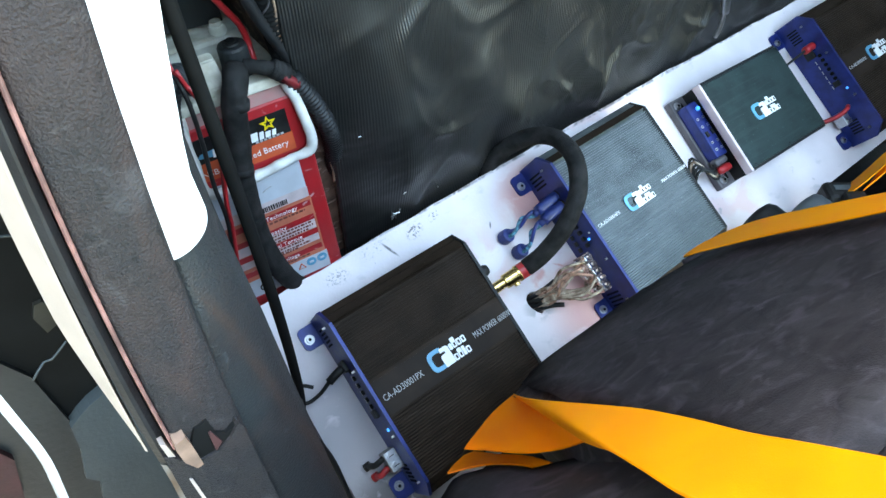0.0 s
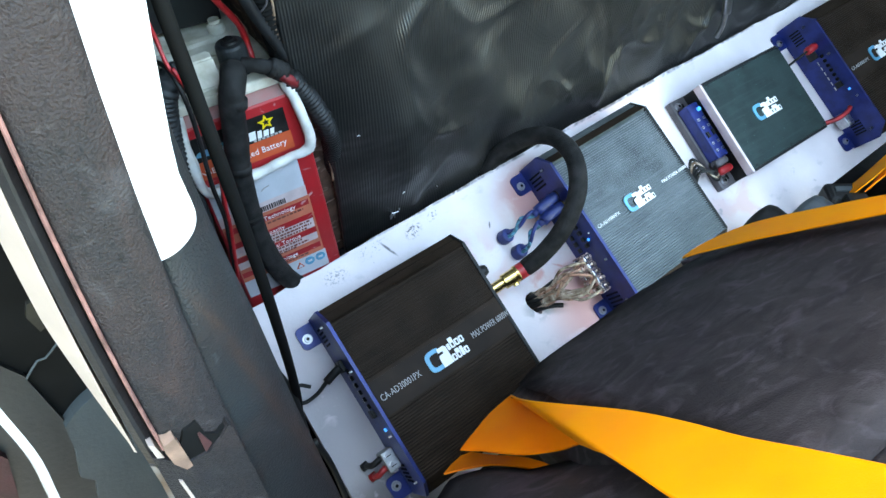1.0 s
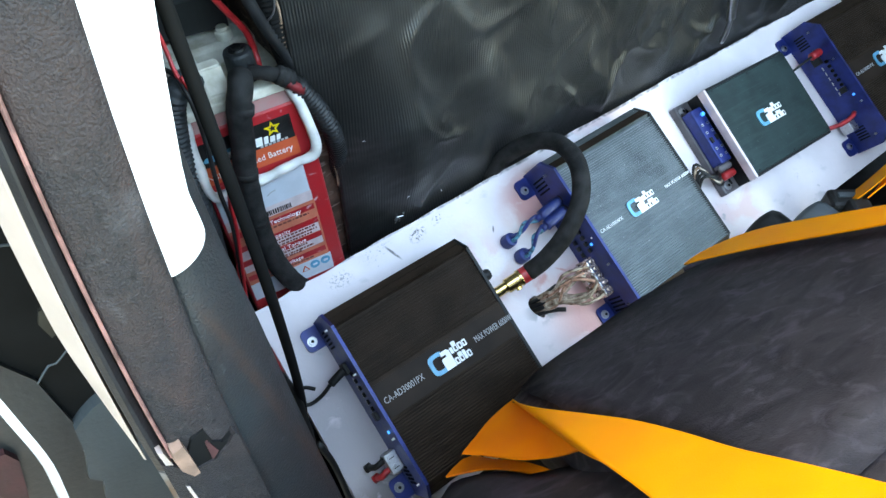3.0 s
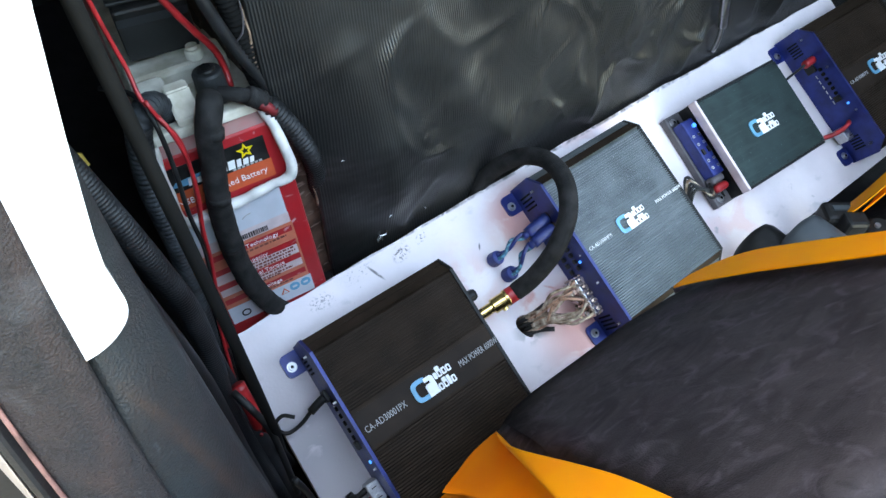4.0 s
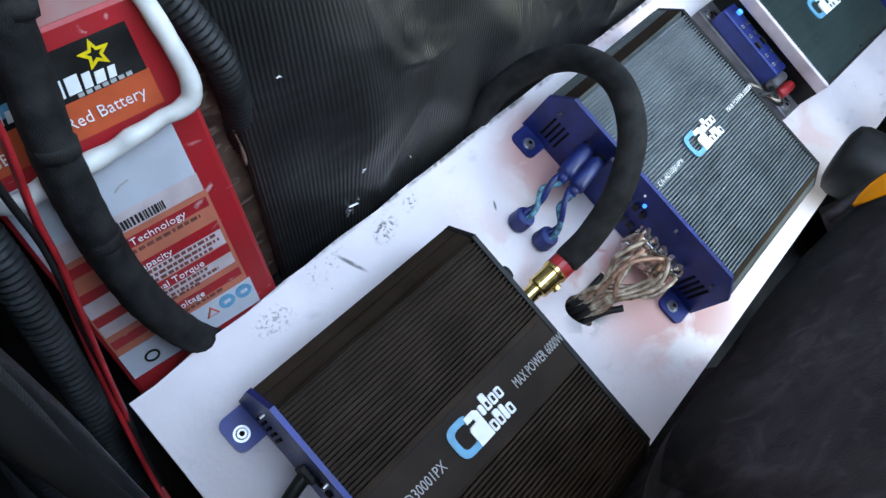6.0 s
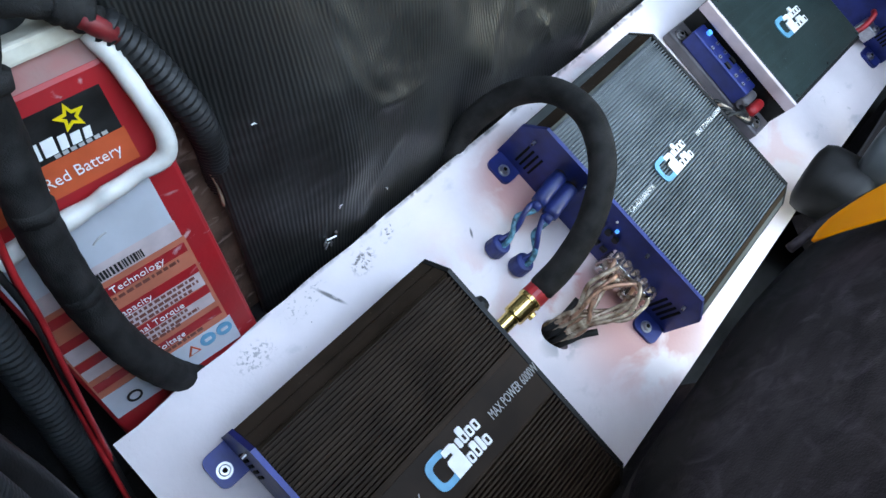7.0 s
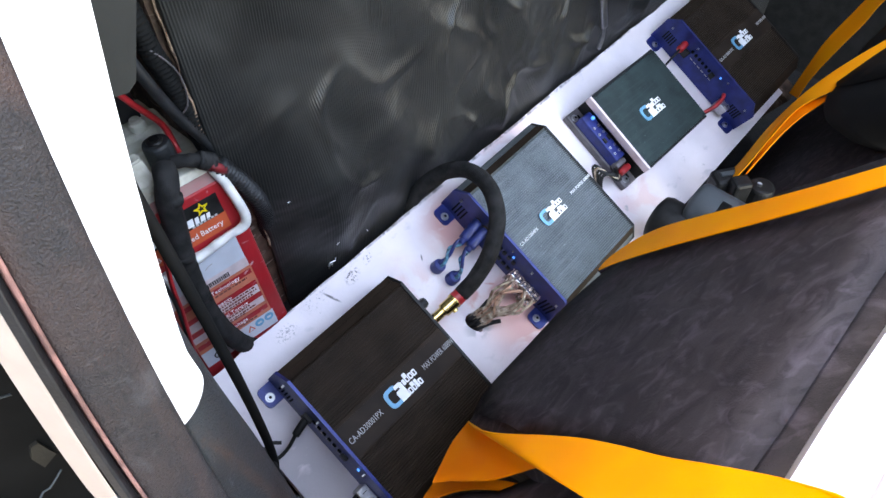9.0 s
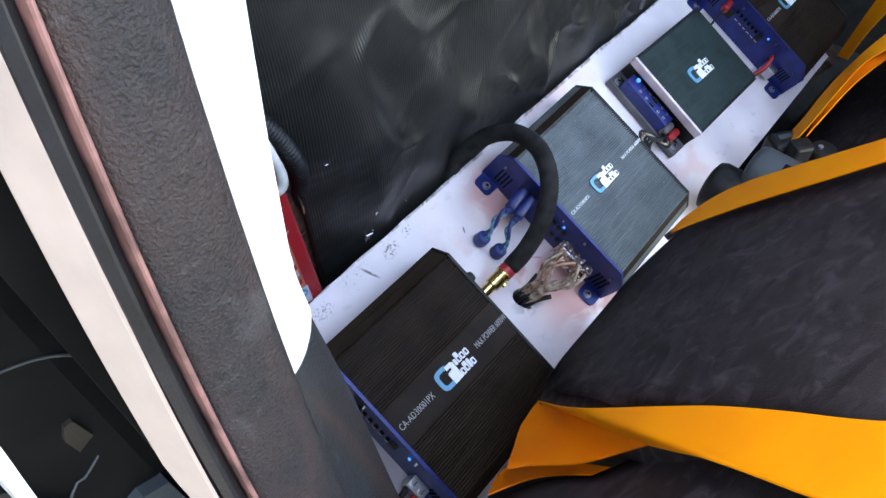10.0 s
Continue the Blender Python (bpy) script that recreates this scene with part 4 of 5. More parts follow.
    for i in range(9):
        m = pose(0.163 + rnd.uniform(-0.007, 0.008), 0.072, 0.026 + rnd.uniform(-0.004, 0.012), rnd.uniform(0, 90), rnd.uniform(0, 90), rnd.uniform(0, 180))
        box(-0.004, 0.004, -0.0006, 0.0006, -0.0006, 0.0006, bm=st, m=None)
        bmesh.ops.transform(st, matrix=m, verts=st.verts[-8:])
    part("staple", st, M_STEEL, t)


covered_box()


def battery():
    t = thing("battery", UP @ pose(0.0264, 0.0646, -0.0038, -5.8, -1.7, -6.4), "upright red front-terminal battery with white carrying strap", "battery")
    hx, d, h = 0.0525, 0.345, 0.2545
    part("case", box(-hx - 0.002, hx + 0.003, 0, d, -0.026, h - 0.009, 0.003), M_BATRED, t, "scuffed red plastic case")
    part("shoulder", prism([(0.001, h - 0.010), (0.011, h + 0.003), (d - 0.011, h + 0.003), (d - 0.001, h - 0.010)], 0, -hx, hx), mat("dusty_red", (0.30, 0.10, 0.09), 0.6, 0, 0.3, 40, 0.2, tint=(0.24, 0.15, 0.13)), t, "dusty red shoulder of the case")
    part("lid", box(-hx + 0.003, hx - 0.003, 0.010, d - 0.012, h + 0.001, h + 0.008, 0.002), M_CREAM, t, "dusty cream plastic lid")
    f = -0.0006

    def patch(name, x0, x1, z0, z1, m, lift=0.0, label=""):
        return part(name, box(x0, x1, f - lift, 0.001, z0, z1), m, t, label)

    def words(text, size, x, z, m, width=0.0):
        return part("writing", lettering(text, size, pose(x, -0.0014, z, 90), 0.0002, width=width), m, t)

    patch("label_band", -hx, 0.0385, 0.2085, 0.2340, M_BLACK, 0.0, "black label band with a star")
    part("label_flash", prism([(-0.049, 0.2150), (-0.045, 0.2190), (-0.030, 0.2205), (-0.006, 0.2225), (-0.022, 0.2165), (-0.034, 0.2130), (-0.043, 0.2140)], 1, -0.0012, 0), M_SKYBLUE, t, "light blue swoosh on the label")
    patch("label_stripe", -hx, 0.0395, 0.1885, 0.2085, M_ORANGE, 0.0, "orange label stripe")
    patch("label_sheet", -hx + 0.001, 0.0380, 0.1405, 0.1800, M_PALE, 0.0, "pale grey label sheet")
    patch("label_sheet", -hx + 0.001, 0.0385, 0.1275, 0.1405, M_PINKWHITE, 0.0, "pinkish white label strip with a bar code")
    patch("label_sheet", -hx + 0.001, 0.0395, 0.0290, 0.1275, M_PINK, 0.0, "pale red data label")
    patch("label_sheet", -hx + 0.001, 0.0410, 0.0225, 0.0470, M_PALE, 0.0003, "white strip with small signs")
    star = [(math.cos(a) * r, math.sin(a) * r) for a, r in ((radians(90 + 36 * k), 0.0078 if k % 2 == 0 else 0.0035) for k in range(10))]
    sb = bmesh.new()
    ring = []
    for a, b in star:
        ring.append([sb.verts.new((0.0198 + k * a, y, 0.2255 + k * b)) for y in (-0.0014, 0.0) for k in (1.0, 0.55)])
    for p, q in zip(ring, ring[1:] + ring[:1]):
        for i, j in ((0, 1), (1, 3), (3, 2), (2, 0)):
            sb.faces.new((p[i], p[j], q[j], q[i]))
    part("star", sb, M_YELLOW, t, "yellow star outline")
    x = -0.0350
    for w, tall in ((0.0058, 0.0082), (0.0042, 0.0058), (0.0034, 0.0056), (0.0040, 0.0080), (0.0040, 0.0060), (0.0050, 0.0086), (0.0062, 0.0086), (0.0040, 0.0074), (0.0048, 0.0058), (0.0036, 0.0056)):
        part("name_block", prism([(x, 0.2118), (x + w, 0.2118), (x + w + 0.0012, 0.2118 + tall), (x + 0.0012, 0.2118 + tall)], 1, -0.0013, 0), M_WHITE, t, "white block of the maker's name")
        x += w + 0.0016
    small = bmesh.new()
    for i in range(7):
        box(0.0045 + 0.0040 * i, 0.0073 + 0.0040 * i, -0.0012, 0, 0.2092, 0.2110, bm=small)
    tagged(part("small_print", small, M_GREYTXT, t), kind="stuff")
    words("Red Battery", 0.0093, -0.0072, 0.1985, M_WHITE, 0.0395)
    words("NSB", 0.0088, -0.0505, 0.1965, M_WHITE)
    code = bmesh.new()
    rnd = random.Random(2)
    x = -0.0160
    while x < 0.0160:
        wd = rnd.choice((0.0006, 0.001, 0.0014))
        box(x, x + wd, -0.0010, 0, 0.1290, 0.1350, bm=code)
        x += wd + rnd.choice((0.0006, 0.0010))
    tagged(part("bar_code", code, M_BLACK, t), kind="stuff")
    part("hand_mark", tube([(-0.004, -0.0007, 0.1535), (0.000, -0.0007, 0.1560), (0.005, -0.0007, 0.1570)], 0.0006, 0.002, 6), M_GREYTXT, t, "small grey scribble on the label")
    for word, x, z, size in (("Technology", -0.0110, 0.1195, 0.0072), ("Capacity", -0.0180, 0.1000, 0.0070), ("Terminal Torque", -0.0290, 0.0795, 0.0070), ("Float Voltage", -0.0260, 0.0570, 0.0070)):
        patch("red_rule", -hx + 0.002, 0.0375, z - 0.0036, z + 0.0036, M_BATRED, 0.0002)
        words(word, size, x, z, M_WHITE)
    lines = bmesh.new()
    for z, x0, x1 in ((0.1125, -0.020, 0.030), (0.0940, -0.026, 0.034), (0.0898, -0.026, 0.034), (0.0858, -0.026, 0.028), (0.0735, -0.030, 0.020), (0.0690, -0.030, 0.026), (0.0510, -0.028, 0.022), (0.0660, -0.030, 0.012)):
        x = x0
        while x < x1:
            wd = rnd.uniform(0.0012, 0.0045)
            box(x, min(x + wd, x1), -0.0009, 0, z - 0.0012, z + 0.0012, bm=lines)
            x += wd + rnd.uniform(0.0006, 0.0014)
    tagged(part("small_print", lines, M_BROWNPRINT, t), kind="stuff")
    for z0, z1 in ((0.0840, 0.0962), (0.0660, 0.0755)):
        patch("pale_field", -hx + 0.002, 0.0370, z0, z1, M_PINKWHITE, 0.0001)
    for k in range(2):
        disc = part("round_sign", rod(0.0056, 0.0007, pose(0.0212 + 0.0124 * k, -0.0008, 0.0395, 90), 22), M_SKYBLUE, t)
        part("sign_mark", box(0.0186 + 0.0124 * k, 0.0238 + 0.0124 * k, -0.0018, -0.001, 0.0380, 0.0410, 0.0006), M_PALE, disc)
    part("warning_sign", prism([(0.0050, 0.0345), (0.0142, 0.0345), (0.0096, 0.0430)], 1, -0.0015, 0), M_ORANGE, t, "small warning triangle")
    part("sign_mark", prism([(0.0068, 0.0355), (0.0124, 0.0355), (0.0096, 0.0408)], 1, -0.0018, 0), M_PALE, t)
    ban = bmesh.new()
    for s in range(20):
        a0, a1 = 2 * math.pi * s / 20, 2 * math.pi * (s + 1) / 20
        prism([(-0.035 + r * math.cos(a), 0.0330 + r * math.sin(a)) for r, a in ((0.0050, a0), (0.0050, a1), (0.0036, a1), (0.0036, a0))], 1, -0.0015, 0, ban)
    part("ban_sign", ban, M_BLACK, t)
    # carrying strap: down the right side, across the face and up the left side
    part("strap", tube([(0.0475, 0.004, 0.2560), (0.0500, -0.0050, 0.2400), (0.0530, -0.0080, 0.2150), (0.0538, -0.0090, 0.1985), (0.0500, -0.0095, 0.1885), (0.0410, -0.0090, 0.1855), (0.0330, -0.0075, 0.1850), (0.0240, -0.0070, 0.1828), (0.0150, -0.0085, 0.1835), (0.0080, -0.0070, 0.1808), (-0.0090, -0.0075, 0.1800), (-0.0300, -0.0080, 0.1795), (-0.0440, -0.0080, 0.1775), (-0.0520, -0.0090, 0.1850), (-0.0535, -0.0080, 0.2050), (-0.0500, 0.004, 0.2560)], 0.0052, 0.003, 12, wob=0.30), M_HANDLE, t, "white carrying strap", smooth=True)
    # raised lid features
    rib = prism([(0.006, h + 0.006), (0.058, h + 0.006), (0.058, h + 0.012), (0.036, h + 0.034), (0.022, h + 0.034), (0.006, h + 0.016)], 0, -0.023, -0.003)
    bmesh.ops.bevel(rib, geom=rib.edges[:], offset=0.0015, segments=2, affect="EDGES")
    part("lid_block", rib, M_CREAM, t, "raised cream rib")
    part("lid_block", box(-0.046, -0.018, 0.034, 0.062, h + 0.004, h + 0.030, 0.004), M_CREAM, t, "cream terminal housing")
    part("lid_block", box(-0.046, 0.042, 0.070, 0.106, h + 0.004, h + 0.026, 0.005), M_CREAM, t)
    part("lid_block", box(-0.047, 0.047, 0.004, 0.018, h, h + 0.010, 0.002), M_CREAM, t, "cream front step of the lid")
    for x in (0.016,):
        post = part("lid_post", rod(0.0085, 0.012, pose(x, 0.080, h + 0.022), 18, 0.0075, 0.002), M_CREAM, t)
        part("post_cap", rod(0.0052, 0.004, pose(x, 0.080, h + 0.033), 14), M_CREAM, post)
    part("lid_block", box(-0.047, 0.047, 0.116, 0.150, h + 0.004, h + 0.014, 0.003), M_CREAM, t)
    boot = part("terminal_boot", rod(0.0140, 0.032, pose(0.0160, 0.034, h + 0.004), 24, 0.0128, 0.003), M_CONDUIT, t, "black rubber terminal boot")
    part("boot_rim", rod(0.0085, 0.004, pose(0.0160, 0.034, h + 0.034), 20, 0.0075, 0.001), M_BLACK, boot)
    part("terminal_bolt", rod(0.0048, 0.003, pose(0.0160, 0.034, h + 0.0365), 6), M_VOID, boot)
    part("terminal_boot", rod(0.0150, 0.016, pose(-0.026, 0.046, h + 0.002), 20, 0.012, 0.003), M_BLACK, t)


battery()
mod = thing("relay_box", UP @ pose(0.022, 0.178, 0.270, 0, 0, -10), "flat black plastic box on the battery lid", "box")
part("body", box(-0.028, 0.034, 0.012, 0.12, 0.0, 0.046, 0.003), M_BLACK, mod)
part("cover", box(-0.030, 0.036, 0.020, 0.12, 0.046, 0.050, 0.0015), M_BLACK, mod)
part("flap", prism([(0.012, 0.0), (0.006, 0.002), (0.006, 0.034), (0.012, 0.038)], 0, -0.027, 0.033), M_DOOR, mod, "smooth black front flap")


def hose(name, pts, r, label, material=None, ribs=0.0, wob=0.0, cat="cable", seg=12, frame_m=None, depth=0.14):
    return solo(name, tube(pts, r, 0.006, seg, ribs, depth, wob), material or M_RUBBER, frame_m or UP, label, cat, smooth=True)


# taped cable down the battery's face, conduits and thin wires
cable = thing("battery_cable", UP, "thick battery cable wrapped in black cloth tape", "cable")
part("taped_run", tube([(0.0285, 0.0950, 0.2780), (0.0250, 0.0865, 0.2775), (0.0205, 0.0800, 0.2735), (0.0150, 0.077, 0.2627), (0.0094, 0.0735, 0.2313), (0.0021, 0.069, 0.1905), (-0.0009, 0.064, 0.134), (0.0043, 0.060, 0.0767), (0.0214, 0.063, 0.0194), (0.045, 0.072, -0.015)], 0.0108, 0.006, 14, 0.012, 0.018, 0.05), M_TAPE, cable, smooth=True)
for q0, q1 in (((0.0180, 0.0771, 0.2640), (0.0160, 0.0764, 0.2570)), ((0.0040, 0.0703, 0.2010), (0.0027, 0.0694, 0.1940)), ((-0.0006, 0.0650, 0.1450), (-0.0008, 0.0642, 0.1380))):
    part("tape_edge", tube([q0, q1], 0.0111, 0.004, 14), M_TAPE, cable, "doubled turn of tape", smooth=True)
branch = thing("battery_cable", UP, "taped black cable end leaving the battery terminal", "cable")
part("taped_run", tube([(0.0385, 0.099, 0.2760), (0.0445, 0.0950, 0.2755), (0.0512, 0.0918, 0.2735), (0.0638, 0.089, 0.2665), (0.0740, 0.0872, 0.2570)], 0.0067, 0.004, 12, 0.009, 0.07, 0.2), M_TAPE, branch, smooth=True)
part("tape_knot", tube([(0.0580, 0.0895, 0.2715), (0.0640, 0.088, 0.2665), (0.0700, 0.087, 0.2610)], 0.0086, 0.003, 12, 0.005, 0.08, 0.25), M_TAPE, branch, "bunched end of the tape", smooth=True)
part("red_core", tube([(0.0650, 0.0835, 0.2635), (0.0705, 0.0815, 0.2570), (0.0760, 0.0820, 0.2500)], 0.0048, 0.003, 10), M_DARKRED, branch, "dull red sheath showing below the tape", smooth=True)
hose("conduit", [(0.0735, 0.0875, 0.2560), (0.0818, 0.085, 0.2389), (0.0900, 0.083, 0.2190), (0.0982, 0.081, 0.1915), (0.1045, 0.090, 0.1591), (0.1100, 0.104, 0.125), (0.114, 0.120, 0.09)], 0.0096, "black corrugated conduit against the vinyl box", M_RUBBER, ribs=0.0042, seg=14, depth=0.2)
# The recess near-black stands for the shade of the cavity around this conduit.
hose("conduit", [(0.050, 0.112, 0.46), (0.0565, 0.106, 0.42), (0.0595, 0.105, 0.3903), (0.0612, 0.105, 0.3763), (0.0661, 0.105, 0.3514), (0.0698, 0.105, 0.3248), (0.0727, 0.105, 0.2928), (0.080, 0.108, 0.25), (0.088, 0.115, 0.20)], 0.0095, "corrugated conduit behind the battery, near-black for its dark cavity", M_VOID, ribs=0.0044, seg=14, depth=0.2)
hose("cable", [(0.040, 0.104, 0.39), (0.0473, 0.100, 0.3568), (0.0534, 0.100, 0.3351), (0.0604, 0.100, 0.3128), (0.0709, 0.100, 0.2869), (0.0802, 0.100, 0.2623), (0.090, 0.104, 0.22)], 0.0052, "smooth black cable beside the conduit", M_RUBBER)
hose("wire", [(0.0572, 0.098, 0.3855), (0.0659, 0.095, 0.3718), (0.0718, 0.094, 0.3558), (0.0722, 0.094, 0.3369), (0.0692, 0.095, 0.3235), (0.0631, 0.098, 0.3161)], 0.0008, "thin grey wire looping beside the box", M_GREYBASE, seg=8)
hose("red_cable", [(0.022, 0.132, 0.36), (0.0352, 0.130, 0.3308), (0.0428, 0.130, 0.3155), (0.0542, 0.130, 0.2930), (0.0578, 0.130, 0.2720), (0.0560, 0.122, 0.2600)], 0.0030, "red cable curving to the battery terminal", M_RED)
hose("conduit", [(0, 0.124, 0.258), (-0.0112, 0.1118, 0.2803), (-0.0242, 0.0968, 0.2859), (-0.0319, 0.0963, 0.2726), (-0.0368, 0.0948, 0.2525), (-0.0408, 0.0928, 0.2281), (-0.0421, 0.0902, 0.2007), (-0.042, 0.087, 0.1702), (-0.0427, 0.0834, 0.1365), (-0.0462, 0.0798, 0.0957), (-0.0511, 0.0758, 0.0507), (-0.0562, 0.071, -0), (-0.0646, 0.064, -0.0644)], 0.0108, "grey-black corrugated conduit beside the battery", M_CONDUIT, ribs=0.0046, seg=14)
hose("red_wire", [(-0.026, 0.108, 0.39), (-0.0234, 0.1057, 0.3544), (-0.0205, 0.1021, 0.3224), (-0.0211, 0.09, 0.3028), (-0.0136, 0.0751, 0.2848), (-0.0091, 0.0714, 0.2541), (-0.0113, 0.068, 0.2181), (-0.0193, 0.0645, 0.175), (-0.0226, 0.0618, 0.1442), (-0.0301, 0.058, 0.0986), (-0.0394, 0.0531, 0.0398), (-0.052, 0.03, -0.03), (-0.058, -0.03, -0.03), (-0.06, -0.073, 0.05)], 0.0018, "thin red wire hanging past the battery", M_RED, seg=8)
hose("black_wire", [(-0.0424, 0.123, 0.3032), (-0.0264, 0.1106, 0.3), (-0.0218, 0.0899, 0.3009), (-0.0199, 0.0776, 0.2814), (-0.0207, 0.0737, 0.2425), (-0.0244, 0.0692, 0.1943), (-0.0245, 0.0646, 0.1502), (-0.032, 0.0602, 0.0978), (-0.0383, 0.0556, 0.0455), (-0.05, 0.035, -0.02), (-0.06, 0, -0.06)], 0.0021, "thin black wire hanging past the battery", M_BLACK, seg=8)
hose("red_wire", [(-0.0205, 0.0813, 0.3077), (-0.0158, 0.0787, 0.2888), (-0.0085, 0.0755, 0.2663), (-0.0095, 0.072, 0.231), (-0.0166, 0.0686, 0.189), (-0.0242, 0.0653, 0.1486), (-0.0321, 0.0617, 0.1038), (-0.0414, 0.0569, 0.0458), (-0.053, 0.03, -0.02), (-0.06, -0.01, -0.05)], 0.0018, "second thin red wire beside the first", M_RED, seg=8)
hose("cable", [(-0.058, -0.085, 0.66), (-0.058, -0.1043, 0.6), (-0.0582, -0.125, 0.5), (-0.0575, -0.1354, 0.4), (-0.0561, -0.1356, 0.3), (-0.0541, -0.1256, 0.2), (-0.0516, -0.1053, 0.1), (-0.0488, -0.0743, 0), (-0.044, -0.062, -0.06)], 0.0036, "black cable hanging beside the pillar", M_VOID, seg=10)
hose("cable", [(-0.0564, -0.1341, 0.0674), (-0.0504, -0.1417, 0.0229), (-0.0512, -0.1693, -0.0414), (-0.0537, -0.1982, -0.1132)], 0.003, "black cable along the board's end", M_BLACK, seg=10)
hose("hose", [(-0.0954, -0.0309, 0.4161), (-0.0818, -0.0525, 0.3523), (-0.0725, -0.0642, 0.2993), (-0.067, -0.0662, 0.247), (-0.0689, -0.0695, 0.1876), (-0.0747, -0.0752, 0.1216), (-0.0716, -0.0843, -0.0052), (-0.0629, -0.0998, -0.1924)], 0.0085, "black ribbed hose behind the pillar", ribs=0.0024, seg=14, depth=0.035)
hose("hose", [(-0.0929, 0.0098, 0.3638), (-0.0811, -0.001, 0.294), (-0.0725, -0.012, 0.2349), (-0.0674, -0.0244, 0.1584), (-0.0656, -0.0493, 0.0885), (-0.0614, -0.0753, -0.0138), (-0.055, -0.1001, -0.1917)], 0.01, "smooth black hose behind the pillar", M_RUBBER, wob=0.04)
hose("hose", [(-0.1082, -0.0616, 0.4276), (-0.0964, -0.0942, 0.3604), (-0.0884, -0.1074, 0.2952), (-0.0839, -0.1107, 0.2222), (-0.0843, -0.1171, 0.1207), (-0.082, -0.12, -0.0916)], 0.0095, "black hose close behind the pillar", M_RUBBER, wob=0.04)
hose("cable", [(-0.0661, -0.0828, 0.1551), (-0.0605, -0.1003, 0.1471), (-0.0552, -0.1082, 0.1164), (-0.0546, -0.1076, 0.0625), (-0.0564, -0.1127, -0.0162)], 0.003, "short black cable looping off the hoses", M_BLACK, seg=10)
tag = solo("tag", prism([(-0.012, -0.006), (0.006, -0.010), (0.013, 0.000), (0.008, 0.010), (-0.006, 0.012)], 1, -0.0006, 0.0006), M_TAG, UP @ pose(-0.0873, 0.052, 0.3023, 0, 20, 0), "torn yellow-brown tag behind the hoses", "tag")
conn = thing("wire_connector", UP, "small red push-on wire connectors", "connector")
part("sleeve", tube([(-0.060, -0.073, 0.1447), (-0.0596, -0.0843, 0.1242), (-0.060, -0.0904, 0.1002)], 0.0058, 0.004, 10), M_RED, conn, smooth=True)
part("sleeve", tube([(-0.0566, -0.0984, 0.1086), (-0.0540, -0.1005, 0.1050), (-0.0525, -0.1020, 0.1030)], 0.0048, 0.004, 10), M_RED, conn, smooth=True)


# ---- pillar ----
def lean(z):
    """How far the pillar bows along x at a height; straight below and above its curved stretch."""
    w = max(0.36, min(0.72, z)) - 0.5
    return 0.14 * w + 0.364 * w * w + (z - 0.5 - w) * (0.14 + 0.728 * w)


def on_pillar(u, v, z):
    """Upright frame's place of a point of the pillar's plan (u, v taken at z = 0.5) at a height."""
    w = max(0.30, z) - 0.5
    return (u + lean(z), v + 0.1975 * (z - 0.5) + 0.1188 * w * w, z)


